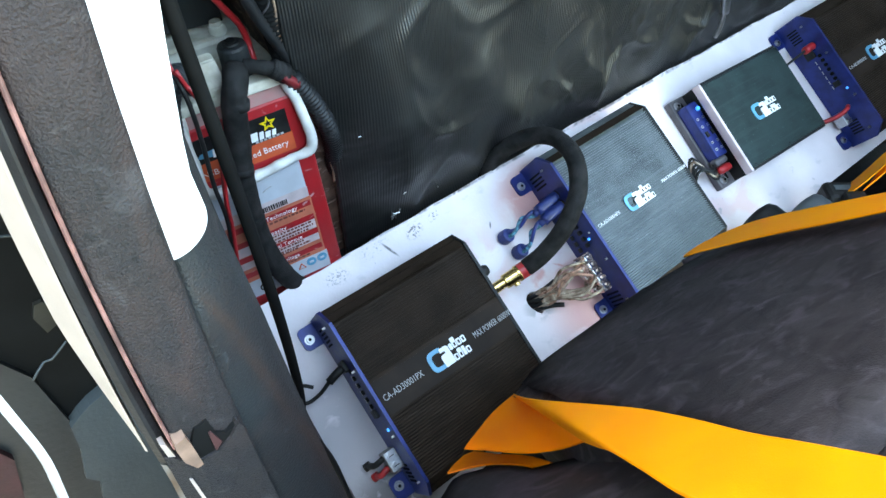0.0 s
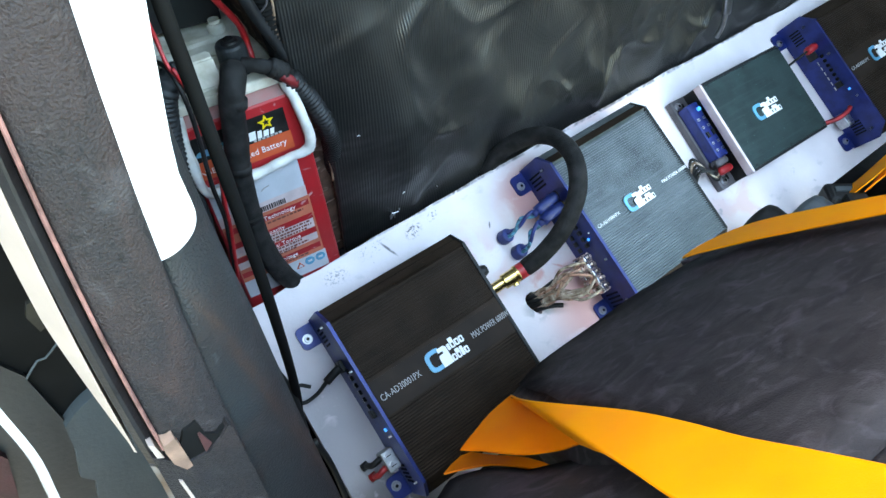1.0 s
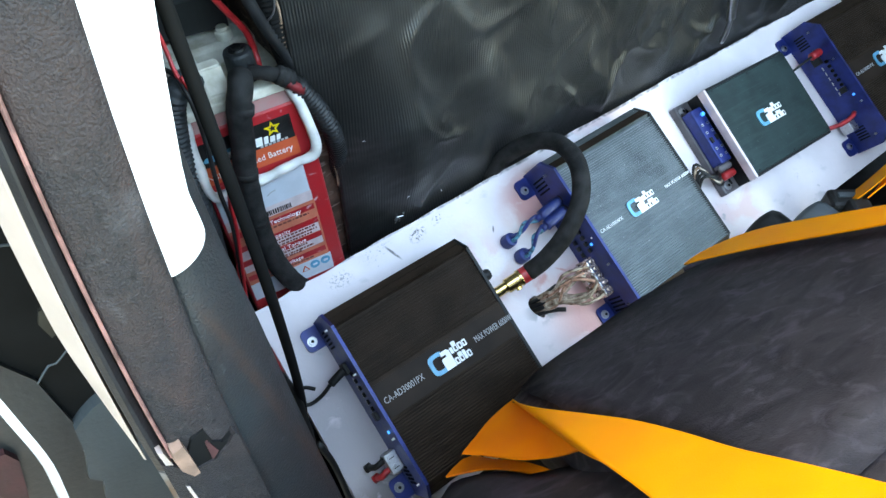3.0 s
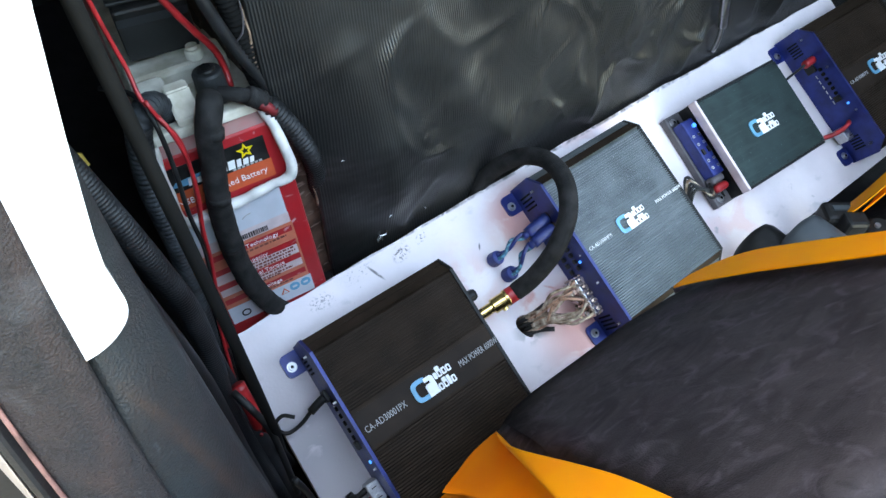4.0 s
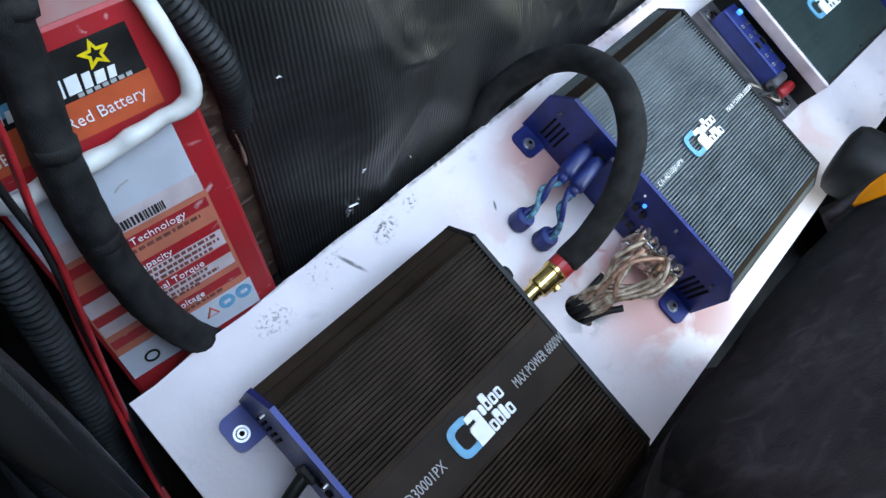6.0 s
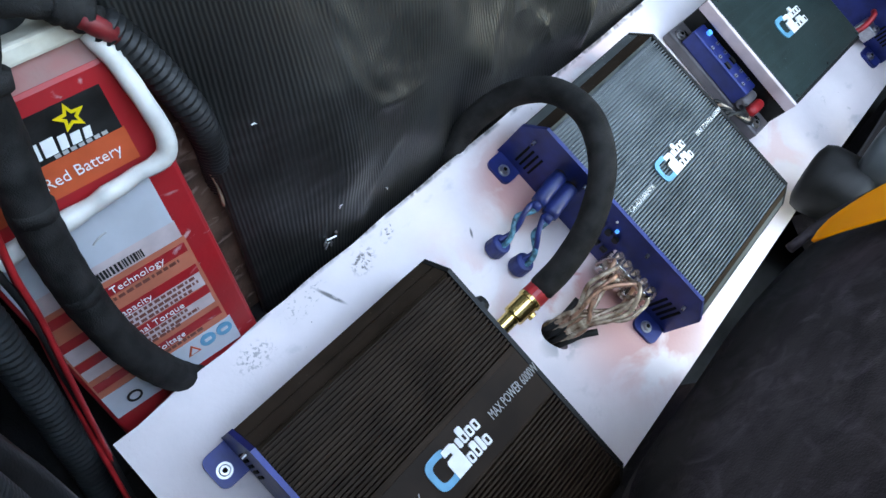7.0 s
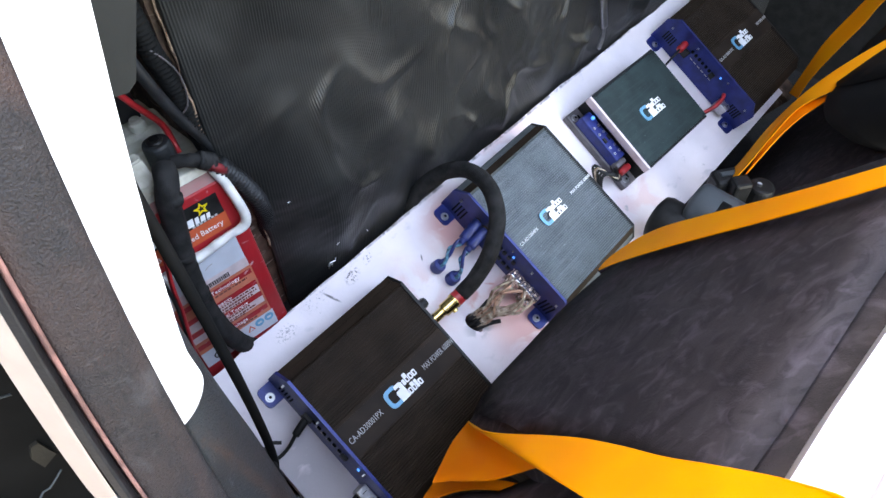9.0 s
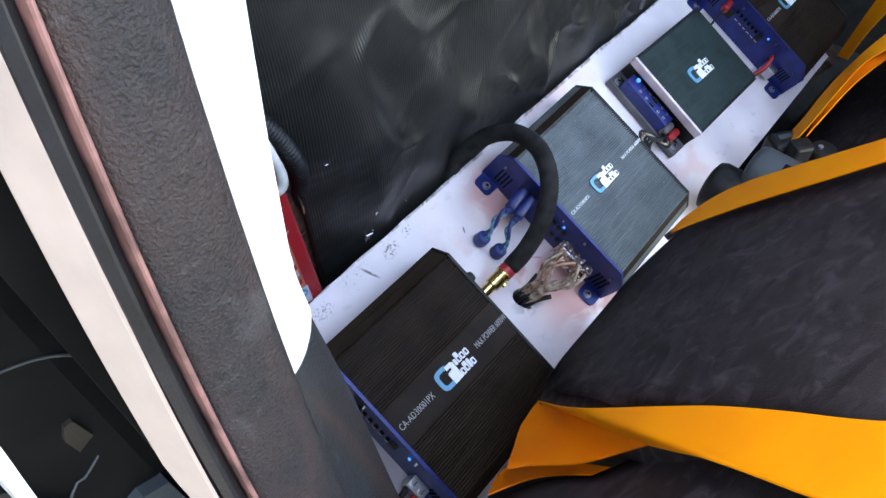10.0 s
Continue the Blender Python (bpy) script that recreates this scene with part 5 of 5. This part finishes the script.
def pillar():
    def column(cuts, z0, z1, n=14, wiggle=0.0, grain=0.0, fade=None):
        """A bowed column with a plan outline for each height."""
        bm = bmesh.new()
        rings = []
        for i in range(n + 1):
            z = z0 + (z1 - z0) * i / n
            ring = []
            for j, (u, v) in enumerate(cuts(z)):
                x, y, _ = on_pillar(u, v, z)
                w = fade[j] if fade else 1.0
                ring.append(bm.verts.new((x + w * wiggle * noise.noise(Vector((u * 40, z * 14, 2))), y + w * wiggle * noise.noise(Vector((u * 40, z * 14, 9))) + w * grain * noise.noise(Vector((u * 420, z * 300, 5))), z)))
            rings.append(ring)
        k = len(rings[0])
        for a, b in zip(rings, rings[1:]):
            for j in range(k):
                bm.faces.new((a[j], a[(j + 1) % k], b[(j + 1) % k], b[j]))
        bm.faces.new(rings[0])
        bm.faces.new(rings[-1])
        return bm

    def slab(u0, u1, v0, v1, r=0.003):
        return lambda z: [(u0, v1), (u0, v0 + r), (u0 + r, v0), (u1 - r, v0), (u1, v0 + r), (u1, v1)]

    def plate(pts, thick):
        """An outline of (u, v, z) points, given depth away from the eye."""
        bm = bmesh.new()
        front = [bm.verts.new(on_pillar(u, v, z)) for u, v, z in pts]
        back = [bm.verts.new(on_pillar(u, v + thick, z)) for u, v, z in pts]
        k = len(pts)
        for i in range(k):
            bm.faces.new((front[i], front[(i + 1) % k], back[(i + 1) % k], back[i]))
        bmesh.ops.triangulate(bm, faces=[bm.faces.new(front), bm.faces.new(back)])
        return bm

    t = thing("door_pillar", UP, "sunlit door pillar with grained grey trim, seals and white paint", "pillar", kind="structure")

    def trim(z):
        a, b = -0.1268 - 0.021 * (z - 0.5), -0.1033 - 0.034 * (z - 0.5)
        face = [(a + (b - a) * f, -0.2275 - 0.0035 * math.sin(math.pi * f) ** 0.6) for f in (i / 30 for i in range(31))]
        return [(a - 0.0001, -0.200), (a - 0.0001, -0.2255), *face, (b, -0.2240), (b, -0.200)]

    part("trim", column(trim, 0.36, 0.92, 330, 0.0006, 0.00035, [0, 0, *(min(1, i / 5, (30 - i) / 6) for i in range(31)), 0, 0]), M_TRIM, t, "grained grey plastic trim", smooth=True)

    def edge(z):
        return -0.0600 - 0.072 * max(0.0, z - 0.23) - 0.035 * max(0.0, z - 0.40)

    def low(z):
        e, back = edge(z), 0.004 * max(0.0, min(1.0, (z - 0.425) / 0.03))
        return [(-0.1020, -0.190), (-0.1020, -0.2240 + back), (-0.0985, -0.2250 + back), (e - 0.013, -0.2185 + back), (e - 0.005, -0.2110 + back), (e - 0.0010, -0.2030 + back), (e, -0.194), (e, -0.165)]

    part("lower_trim", column(low, -0.36, 0.515, 90, 0.0010, 0.0004), M_LOWTRIM, t, "scuffed dark lower trim with rusty rubs", smooth=True)
    # the white jamb strip widens upwards from a rounded tip
    tip = [(-0.1022, 0.4630), (-0.0985, 0.4605), (-0.0940, 0.4585), (-0.0898, 0.4580), (-0.0866, 0.4592), (-0.0853, 0.4635), (-0.0858, 0.4700), (-0.0872, 0.4800)]
    tip = [tuple(q) for q in spline(tip, 0.0012)]
    high = [0.49 + 0.03 * i for i in range(15)]
    rim = tip + [(-0.0861 + 0.073 * (z - 0.5), z) for z in high] + [(-0.1034 - 0.034 * (z - 0.5), z) for z in reversed(high)]
    part("painted_jamb", plate([(u, -0.2280 + 0.0130 * max(0.0, min(1.0, (u + 0.1033) / 0.0172)), z) for u, z in rim], 0.016), M_PAINT, t, "sunlit white painted metal jamb")
    part("primer_edge", column(lambda z: slab(-0.1282 - 0.021 * (z - 0.5), -0.1269 - 0.021 * (z - 0.5), -0.2292, -0.205, 0.0005)(z), 0.387, 0.92, 60), M_PRIMER, t, "rubbed pinkish trim edge")
    part("door_seal", column(lambda z: slab(-0.1336 - 0.012 * (z - 0.5), -0.1287 - 0.018 * (z - 0.5), -0.2258, -0.205, 0.0020)(z), 0.378, 0.92, 60), M_SEAL, t, "dark rubber door seal")

    def flange(z):
        g = max(0.02, min(1.0, (z - 0.384) / 0.060))
        return [(-0.1337, -0.200), (-0.1337, -0.2226), (-0.1345, -0.2215), (-0.1340 - 0.0058 * g, -0.2220 + 0.0125 * g), (-0.1340 - 0.0052 * g, -0.2180 + 0.0125 * g)]

    part("flange", column(flange, 0.385, 0.92, 60), M_CREAMPAINT, t, "sunlit cream painted flange")
    hole = [(-0.1166, 0.3942), (-0.1113, 0.3957), (-0.1101, 0.3867), (-0.1067, 0.3832), (-0.1010, 0.3854), (-0.1065, 0.3796), (-0.1149, 0.3762), (-0.1199, 0.3762), (-0.1204, 0.3862)]
    # A thin proud plate; the opening's inner shade is only its colour.
    part("clip_hole", plate([(u, -0.2317, z) for u, z in hole], 0.002), M_VOID, t, "dark plate standing for a broken opening in the trim")
    part("clip", plate([(u, -0.2335, z) for u, z in ((-0.1245, 0.3947), (-0.1203, 0.3957), (-0.1195, 0.3891), (-0.1189, 0.3766), (-0.1213, 0.3763), (-0.1243, 0.3830), (-0.1251, 0.3913))], 0.007), M_BARE, t, "bare pale clip")
    part("clip_splinter", plate([(u, -0.2290, z) for u, z in ((-0.1291, 0.3936), (-0.1273, 0.3917), (-0.1262, 0.3830), (-0.1284, 0.3833))], 0.006), M_CREAMPAINT, t, "broken white splinter")
    part("clip_splinter", plate([(u, -0.2326, z) for u, z in ((-0.1127, 0.3892), (-0.1117, 0.3897), (-0.1095, 0.3812), (-0.1127, 0.3782))], 0.003), M_DULLRED, t, "torn reddish scrap inside the opening")
    lip = [(-0.1299, 0.3862), (-0.1227, 0.3798), (-0.1199, 0.3782), (-0.1117, 0.3778), (-0.1059, 0.3812), (-0.1015, 0.3862), (-0.1003, 0.3838), (-0.0999, 0.3692), (-0.0992, 0.3492), (-0.0986, 0.3200), (-0.0990, 0.20), (-0.0990, -0.36), (-0.1300, -0.36), (-0.1300, 0.20), (-0.1309, 0.3412)]
    part("trim_lip", plate([(u, -0.2330 + 0.004 * max(0.0, (-0.118 - u) / 0.011), z) for u, z in lip], 0.020), M_TRIM, t, "pitted lower end of the trim")
    part("metal_strip", plate([(u, -0.2312, z) for u, z in ((-0.1259, 0.3692), (-0.1247, 0.3682), (-0.1235, 0.3412), (-0.1226, 0.30), (-0.1236, 0.30), (-0.1247, 0.3412))], 0.004), M_CREAMPAINT, t, "thin pale edge of bare metal")
    part("metal_strip", plate([(u, -0.2245, z) for u, z in ((-0.1321, 0.3772), (-0.1305, 0.3752), (-0.1295, 0.3572), (-0.1309, 0.3412), (-0.1327, 0.3512), (-0.1321, 0.3652))], 0.006), M_STRUT, t, "crumpled grey metal edge")


pillar()
lining = solo("pillar_lining", prism([(-0.085, 0.565), (-0.0605, 0.5605), (-0.0555, 0.5595), (-0.0518, 0.5620), (-0.0406, 0.5895), (-0.020, 0.642), (0.045, 0.80), (-0.06, 0.80)], 1, -0.176, -0.168), M_LINING, UP, "dark inner lining above the battery", "lining", kind="structure")

door = thing("door_lining", UP, "black door lining with grey reflection patches and bright moulding", "door", kind="structure")
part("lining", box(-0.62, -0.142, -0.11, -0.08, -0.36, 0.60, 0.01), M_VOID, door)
# Next two patches: reflections on the lining, built as shapes with their own greys.
part("dark_reflection", prism([(-0.200, 0.335), (-0.189, 0.297), (-0.190, 0.242), (-0.150, 0.225), (-0.150, 0.0), (-0.30, 0.0), (-0.28, 0.29), (-0.22, 0.345)], 1, -0.1135, -0.100), M_DOOR, door, "dark grey patch for a reflection on the lining")
part("grey_reflection", prism([(-0.191, 0.242), (-0.183, 0.249), (-0.175, 0.254), (-0.164, 0.258), (-0.150, 0.252), (-0.146, 0.12), (-0.150, 0.0), (-0.220, 0.02), (-0.207, 0.147), (-0.200, 0.170), (-0.205, 0.183), (-0.196, 0.213)], 1, -0.118, -0.100), M_DOORGREY, door, "grey patch for a reflection on the lining")
part("red_patch", prism([(-0.246, 0.262), (-0.226, 0.255), (-0.224, 0.242), (-0.231, 0.219), (-0.237, 0.199), (-0.246, 0.19)], 1, -0.118, -0.105), M_DULLRED, door, "dull red lining patch")
part("brown_patch", prism([(-0.166, 0.345), (-0.162, 0.345), (-0.160, 0.326), (-0.169, 0.322), (-0.170, 0.336)], 1, -0.1125, -0.105), M_BROWNRUB, door, "brownish rubbed patch")
part("crease", tube([(-0.189, -0.1145, 0.295), (-0.180, -0.1105, 0.300), (-0.176, -0.1105, 0.299), (-0.165, -0.1105, 0.307)], 0.0007, 0.004, 6), M_DOORGREY, door, "pale crease in the lining", smooth=True)
part("crease", tube([(-0.172, -0.1105, 0.398), (-0.160, -0.1105, 0.393), (-0.150, -0.1105, 0.386), (-0.140, -0.1105, 0.373)], 0.0007, 0.004, 6), M_DOORGREY, door, "pale crease in the lining", smooth=True)
part("moulding", ribbon([((-0.166, -0.200, 0.560), (-0.160, -0.196, 0.560)), ((-0.1735, -0.200, 0.486), (-0.1695, -0.198, 0.482)), ((-0.1790, -0.200, 0.440), (-0.1762, -0.199, 0.437)), ((-0.1830, -0.200, 0.392), (-0.1800, -0.199, 0.390)), ((-0.1865, -0.200, 0.350), (-0.1835, -0.199, 0.349)), ((-0.1945, -0.200, 0.309), (-0.1915, -0.199, 0.308)), ((-0.215, -0.200, 0.20), (-0.212, -0.199, 0.20))], 0.003), M_PAINT, door, "bright white moulding", smooth=True)

# ---- seats and belts ----
# The seats' rear faces lean 56 degrees: in SEAT, x runs across the seat, -y up its face and z out of it.
SEAT = UP @ pose(0, -0.19, 0.08, -55.6)


def padded(outline, tops, depth, crown=None):
    """A rounded cushion: its outline, the height of its rim at each corner, and how thick it is; face and side as two meshes."""
    loop = spline([(*p, z) for p, z in zip(outline, tops)] + [(*outline[0], tops[0])], 0.010)[:-1]
    c = sum(loop, Vector()) / len(loop)
    c.z = c.z if crown is None else crown
    rings = []
    for s, dz in ((0.03, -depth), (0.012, -0.07), (0.003, -0.040), (0.002, -0.026), (0.007, -0.014), (0.016, -0.006), (0.035, -0.0015), (0.07, 0.0), (0.12, 0.001), (0.3, 0.002), (0.6, 0.003), (0.9, 0.003)):
        row = []
        for q in loop:
            to = Vector((c.x - q.x, c.y - q.y, 0))
            d = min(s, 0.98) if s >= 0.12 else min(0.9, s / to.length)
            p = q + to * d
            row.append((p.x, p.y, q.z + (c.z - q.z) * d + dz + 0.0025 * noise.noise(Vector((p.x * 14, p.y * 14, 3)))))
        rings.append(row)
    k = len(loop)
    face, side = bmesh.new(), bmesh.new()
    for lo, hi, target in ((0, 6, side), (6, len(rings) - 1, face)):
        rows = [[target.verts.new(v) for v in row] for row in rings[lo : hi + 1]]
        for a, b in zip(rows, rows[1:]):
            for j in range(k):
                target.faces.new((a[j], a[(j + 1) % k], b[(j + 1) % k], b[j]))
        target.faces.new(rows[-1] if target is face else rows[0][::-1])
    return face, side


def seat_back(m, outline, label, base, bolster=(), cloth=None):
    t = thing("seat", m, label, "seat", "seats")
    face, side = padded(outline, [0.0] * len(outline), 0.10)
    part("rear_panel", face, cloth or M_SEAT, t, "seat cloth, blackened for the shade on it" if cloth else "clouded dark grey seat cloth", smooth=True)
    part("side_panel", side, cloth or M_SEATSIDE, t, "side cloth, coloured darker for the shade on it", smooth=True)
    if bolster:
        face, side = padded([p[:2] for p in bolster], [p[2] for p in bolster], 0.08, -0.012)
        part("bolster", face, M_SEAT, t, "lower cloth bolster below the belt slot", smooth=True)
        part("bolster_side", side, M_SEATSIDE, t, "side cloth, coloured darker for the shade on it", smooth=True)
    x0, x1 = base
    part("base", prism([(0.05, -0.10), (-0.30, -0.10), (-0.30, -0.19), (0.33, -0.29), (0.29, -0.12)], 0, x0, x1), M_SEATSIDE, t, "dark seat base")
    return t


near_seat = seat_back(SEAT, [(0.088, -0.014), (0.125, 0.006), (0.20, 0.012), (0.28, 0.014), (0.335, 0.008), (0.366, -0.010), (0.385, -0.040), (0.391, -0.075), (0.386, -0.14), (0.376, -0.21), (0.367, -0.28), (0.360, -0.35), (0.345, -0.395), (0.26, -0.406), (0.16, -0.408), (0.06, -0.408), (0.01, -0.40), (0.030, -0.33), (0.045, -0.26), (0.052, -0.185), (0.070, -0.11)],
                      "dark cloth seat back beside the amplifier board", (0.06, 0.34),
                      [(0.0495, -0.108, -0.034), (0.041, -0.057, -0.034), (0.028, -0.028, -0.034), (0.014, -0.010, -0.034), (-0.010, -0.030, -0.034), (-0.05, -0.075, -0.030), (-0.10, -0.17, -0.02), (-0.115, -0.28, -0.012), (-0.10, -0.405, -0.010), (0.0, -0.41, -0.010), (0.09, -0.40, -0.016), (0.10, -0.25, -0.022), (0.085, -0.17, -0.030)])
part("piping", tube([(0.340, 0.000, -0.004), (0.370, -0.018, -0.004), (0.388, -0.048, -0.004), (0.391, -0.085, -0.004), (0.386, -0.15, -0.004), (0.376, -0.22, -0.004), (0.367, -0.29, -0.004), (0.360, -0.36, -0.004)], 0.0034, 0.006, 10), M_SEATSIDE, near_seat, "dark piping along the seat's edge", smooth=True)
seat_back(SEAT @ pose(0, 0, -0.032), [(0.70, -0.10), (0.745, -0.055), (0.85, -0.040), (1.0, -0.040), (1.15, -0.06), (1.25, -0.15), (1.25, -0.41), (1.0, -0.43), (0.70, -0.43), (0.63, -0.36), (0.66, -0.20)], "seat back beyond the gap, its cloth blackened for shade", (0.72, 1.2), cloth=M_FARSEATSHADE)


def belt(rows, label, turned=None, curl=None):
    t = thing("seat_belt", UP, label, "seat belt", "seat belts")
    part("webbing", ribbon(rows), M_BELT, t, smooth=True)
    for side in (0, 1):
        part("selvedge", tube([r[side] for r in rows], 0.0010, 0.008, 6), M_BELT, t, "rounded woven edge", smooth=True)
    if turned:
        part("turned_webbing", ribbon(turned), M_BELTSHADE, t, "turned-over webbing, coloured deeper orange for shade", smooth=True)
    if curl:
        part("curled_webbing", ribbon(curl), M_BELTSHADE, t, "webbing curling back under itself", smooth=True)
    return t


belt([((0.0985, -0.2085, 0.092), (0.053, -0.307, 0.241)), ((0.075, -0.238, 0.160), (0.040, -0.322, 0.280)), ((0.064, -0.264, 0.210), (0.030, -0.333, 0.310)), ((0.0645, -0.300, 0.262), (0.022, -0.352, 0.338)), ((0.0635, -0.325, 0.299), (0.013, -0.370, 0.366)), ((0.0595, -0.350, 0.335), (0.008, -0.385, 0.388)), ((0.054, -0.372, 0.367), (-0.002, -0.400, 0.410)), ((0.051, -0.393, 0.398), (-0.010, -0.420, 0.438)), ((0.046, -0.419, 0.436), (-0.015, -0.440, 0.466)), ((0.035, -0.440, 0.466), (-0.025, -0.458, 0.480)), ((0.020, -0.475, 0.466), (-0.04, -0.49, 0.472)), ((0.005, -0.54, 0.43), (-0.05, -0.55, 0.43))],
     "orange webbing seat belt folded over the seat's edge",
     [((0.0985, -0.2085, 0.0915), (0.053, -0.307, 0.2405)), ((0.0960, -0.2080, 0.090), (0.0555, -0.294, 0.202)), ((0.0725, -0.2105, 0.090), (0.0445, -0.2765, 0.176)), ((0.050, -0.220, 0.104), (0.039, -0.2575, 0.149)), ((0.0265, -0.2295, 0.118), (0.0355, -0.240, 0.123))],
     [((0.017, -0.222, 0.0665), (0.0168, -0.2225, 0.067)), ((0.044, -0.2155, 0.0575), (0.028, -0.2335, 0.084)), ((0.051, -0.2425, 0.097), (0.041, -0.2505, 0.1085)), ((0.0575, -0.270, 0.137), (0.0485, -0.279, 0.150)), ((0.066, -0.292, 0.150), (0.058, -0.30, 0.162))])
belt([((0.3125, -0.2035, 0.1195), (0.3115, -0.2040, 0.1205)), ((0.331, -0.2045, 0.1235), (0.3135, -0.2135, 0.136)), ((0.355, -0.217, 0.142), (0.315, -0.232, 0.163)), ((0.364, -0.235, 0.168), (0.314, -0.256, 0.199)), ((0.360, -0.262, 0.207), (0.314, -0.274, 0.224)), ((0.350, -0.298, 0.260), (0.309, -0.308, 0.274)), ((0.340, -0.334, 0.313), (0.305, -0.344, 0.327)), ((0.334, -0.378, 0.377), (0.304, -0.385, 0.387)), ((0.330, -0.415, 0.431), (0.302, -0.420, 0.438)), ((0.328, -0.450, 0.446), (0.300, -0.452, 0.448)), ((0.328, -0.54, 0.425), (0.300, -0.54, 0.425))],
     "orange webbing seat belt along the seat's rim")
belt([((0.680, -0.190, -0.05), (0.662, -0.204, -0.035)), ((0.6988, -0.2045, -0.007), (0.6778, -0.219, 0.0088)), ((0.7314, -0.2135, 0.0446), (0.7072, -0.2275, 0.0555)), ((0.7614, -0.2261, 0.0854), (0.7358, -0.2378, 0.0957)), ((0.786, -0.2403, 0.1152), (0.7642, -0.2603, 0.1202)), ((0.810, -0.2583, 0.1429), (0.7887, -0.279, 0.1385)), ((0.838, -0.282, 0.174), (0.8149, -0.2999, 0.1671)), ((0.90, -0.34, 0.25), (0.875, -0.36, 0.24)), ((0.95, -0.40, 0.33), (0.925, -0.42, 0.32))],
     "orange webbing seat belt over the far seat",
     [((0.6942, -0.2233, 0.0077), (0.6743, -0.2252, 0.0063)), ((0.7127, -0.2212, 0.0491), (0.7039, -0.2363, 0.0589)), ((0.7264, -0.2255, 0.0691), (0.7153, -0.241, 0.0751)), ((0.743, -0.2345, 0.0894), (0.7315, -0.2498, 0.0952)), ((0.7816, -0.2595, 0.1047), (0.776, -0.2648, 0.108))])
belt([((1.000, -0.168, -0.075), (0.968, -0.188, -0.055)), ((1.0138, -0.1718, -0.0349), (0.9806, -0.1931, -0.0133)), ((1.0387, -0.177, 0.0157), (1.0045, -0.2037, 0.0277)), ((1.0647, -0.1916, 0.0657), (1.0285, -0.2174, 0.0723)), ((1.0745, -0.1973, 0.0844), (1.0473, -0.2249, 0.1072)), ((1.11, -0.22, 0.14), (1.085, -0.25, 0.16)), ((1.15, -0.25, 0.20), (1.12, -0.28, 0.22))], "orange webbing seat belt in the far corner")

# Stand-in block for the bright, sunlit area past the seat's top edge.
panel = thing("pale_backdrop", UP, "pale block added for the bright area beyond the seat", "panel")
part("panel", prism([(-0.10, -0.418), (0.10, -0.418), (0.20, -0.421), (0.27, -0.434), (0.40, -0.49), (0.40, -0.64), (-0.10, -0.64)], 2, -0.36, 0.420), M_PANEL, panel)
part("ridge", box(-0.10, 0.20, -0.64, -0.446, 0.40, 0.427, 0.003, 3), M_PANEL, panel, "raised ridge for the brighter band beyond")

hinge = thing("seat_recliner", UP, "grey and black plastic recliner housing beside the seat", "housing")
part("cover", rod(0.036, 0.120, pose(0.600, -0.190, -0.020, 90), 40, 0.035, 0.010), M_HINGE, hinge, "grey plastic hinge cover", smooth=True)
side = Vector((-0.5, 0.0, 0.866))
part("slot", box(-0.007, 0.007, -0.015, 0.015, -0.004, 0.0008, 0.0015, m=Matrix.Translation(Vector((0.600, -0.236, -0.020)) + side * 0.0353) @ side.to_track_quat("Z", "Y").to_matrix().to_4x4()), M_VOID, hinge, "dark slot in the cover")
part("cap", rod(0.036, 0.060, pose(0.572, -0.155, -0.050, 90), 40, 0.035, 0.011), M_BLACK, hinge, "black domed hinge cap", smooth=True)
part("bracket", box(0.572, 0.602, -0.270, -0.205, -0.36, -0.040, 0.004), M_BLACK, hinge, "black bracket down to the floor")
buckle = thing("seat_belt_buckle", UP, "black seat belt buckle below orange webbing", "buckle")
part("body", box(-0.022, 0.022, -0.016, 0.016, -0.12, -0.010, 0.006, m=pose(0.676, -0.204, 0, 0, 0, -35)), M_BLACK, buckle)
part("body", box(-0.014, 0.014, -0.012, 0.012, -0.12, 0.000, 0.005, m=pose(0.668, -0.226, 0, 0, 0, -35)), M_BLACK, buckle)
part("button", box(-0.012, 0.012, -0.002, 0.006, -0.012, -0.008, 0.001, m=pose(0.676, -0.204, 0, 0, 0, -35)), M_DOORGREY, buckle)
part("hub", rod(0.021, 0.075, pose(0.690, -0.250, -0.085), 24, 0.018, 0.005), M_BLACK, buckle, smooth=False)
part("hub_screw", rod(0.0035, 0.003, pose(0.686, -0.246, -0.010), 12), M_STEEL, buckle)
strut_pts = [(0.690, 0.067, 0.19), (0.704, 0.066, 0.137), (0.719, 0.066, 0.094), (0.7215, 0.066, 0.070), (0.7205, 0.068, 0.052)]
strut = thing("metal_strut", UP, "dull bare metal strut with a worn tip before the vinyl box", "strut")
part("tube", tube(strut_pts[:3], 0.0062, 0.006, 12), M_STEEL, strut, smooth=True)
part("tip", tube(strut_pts[2:], 0.0036, 0.004, 10), M_STEEL, strut, smooth=True)
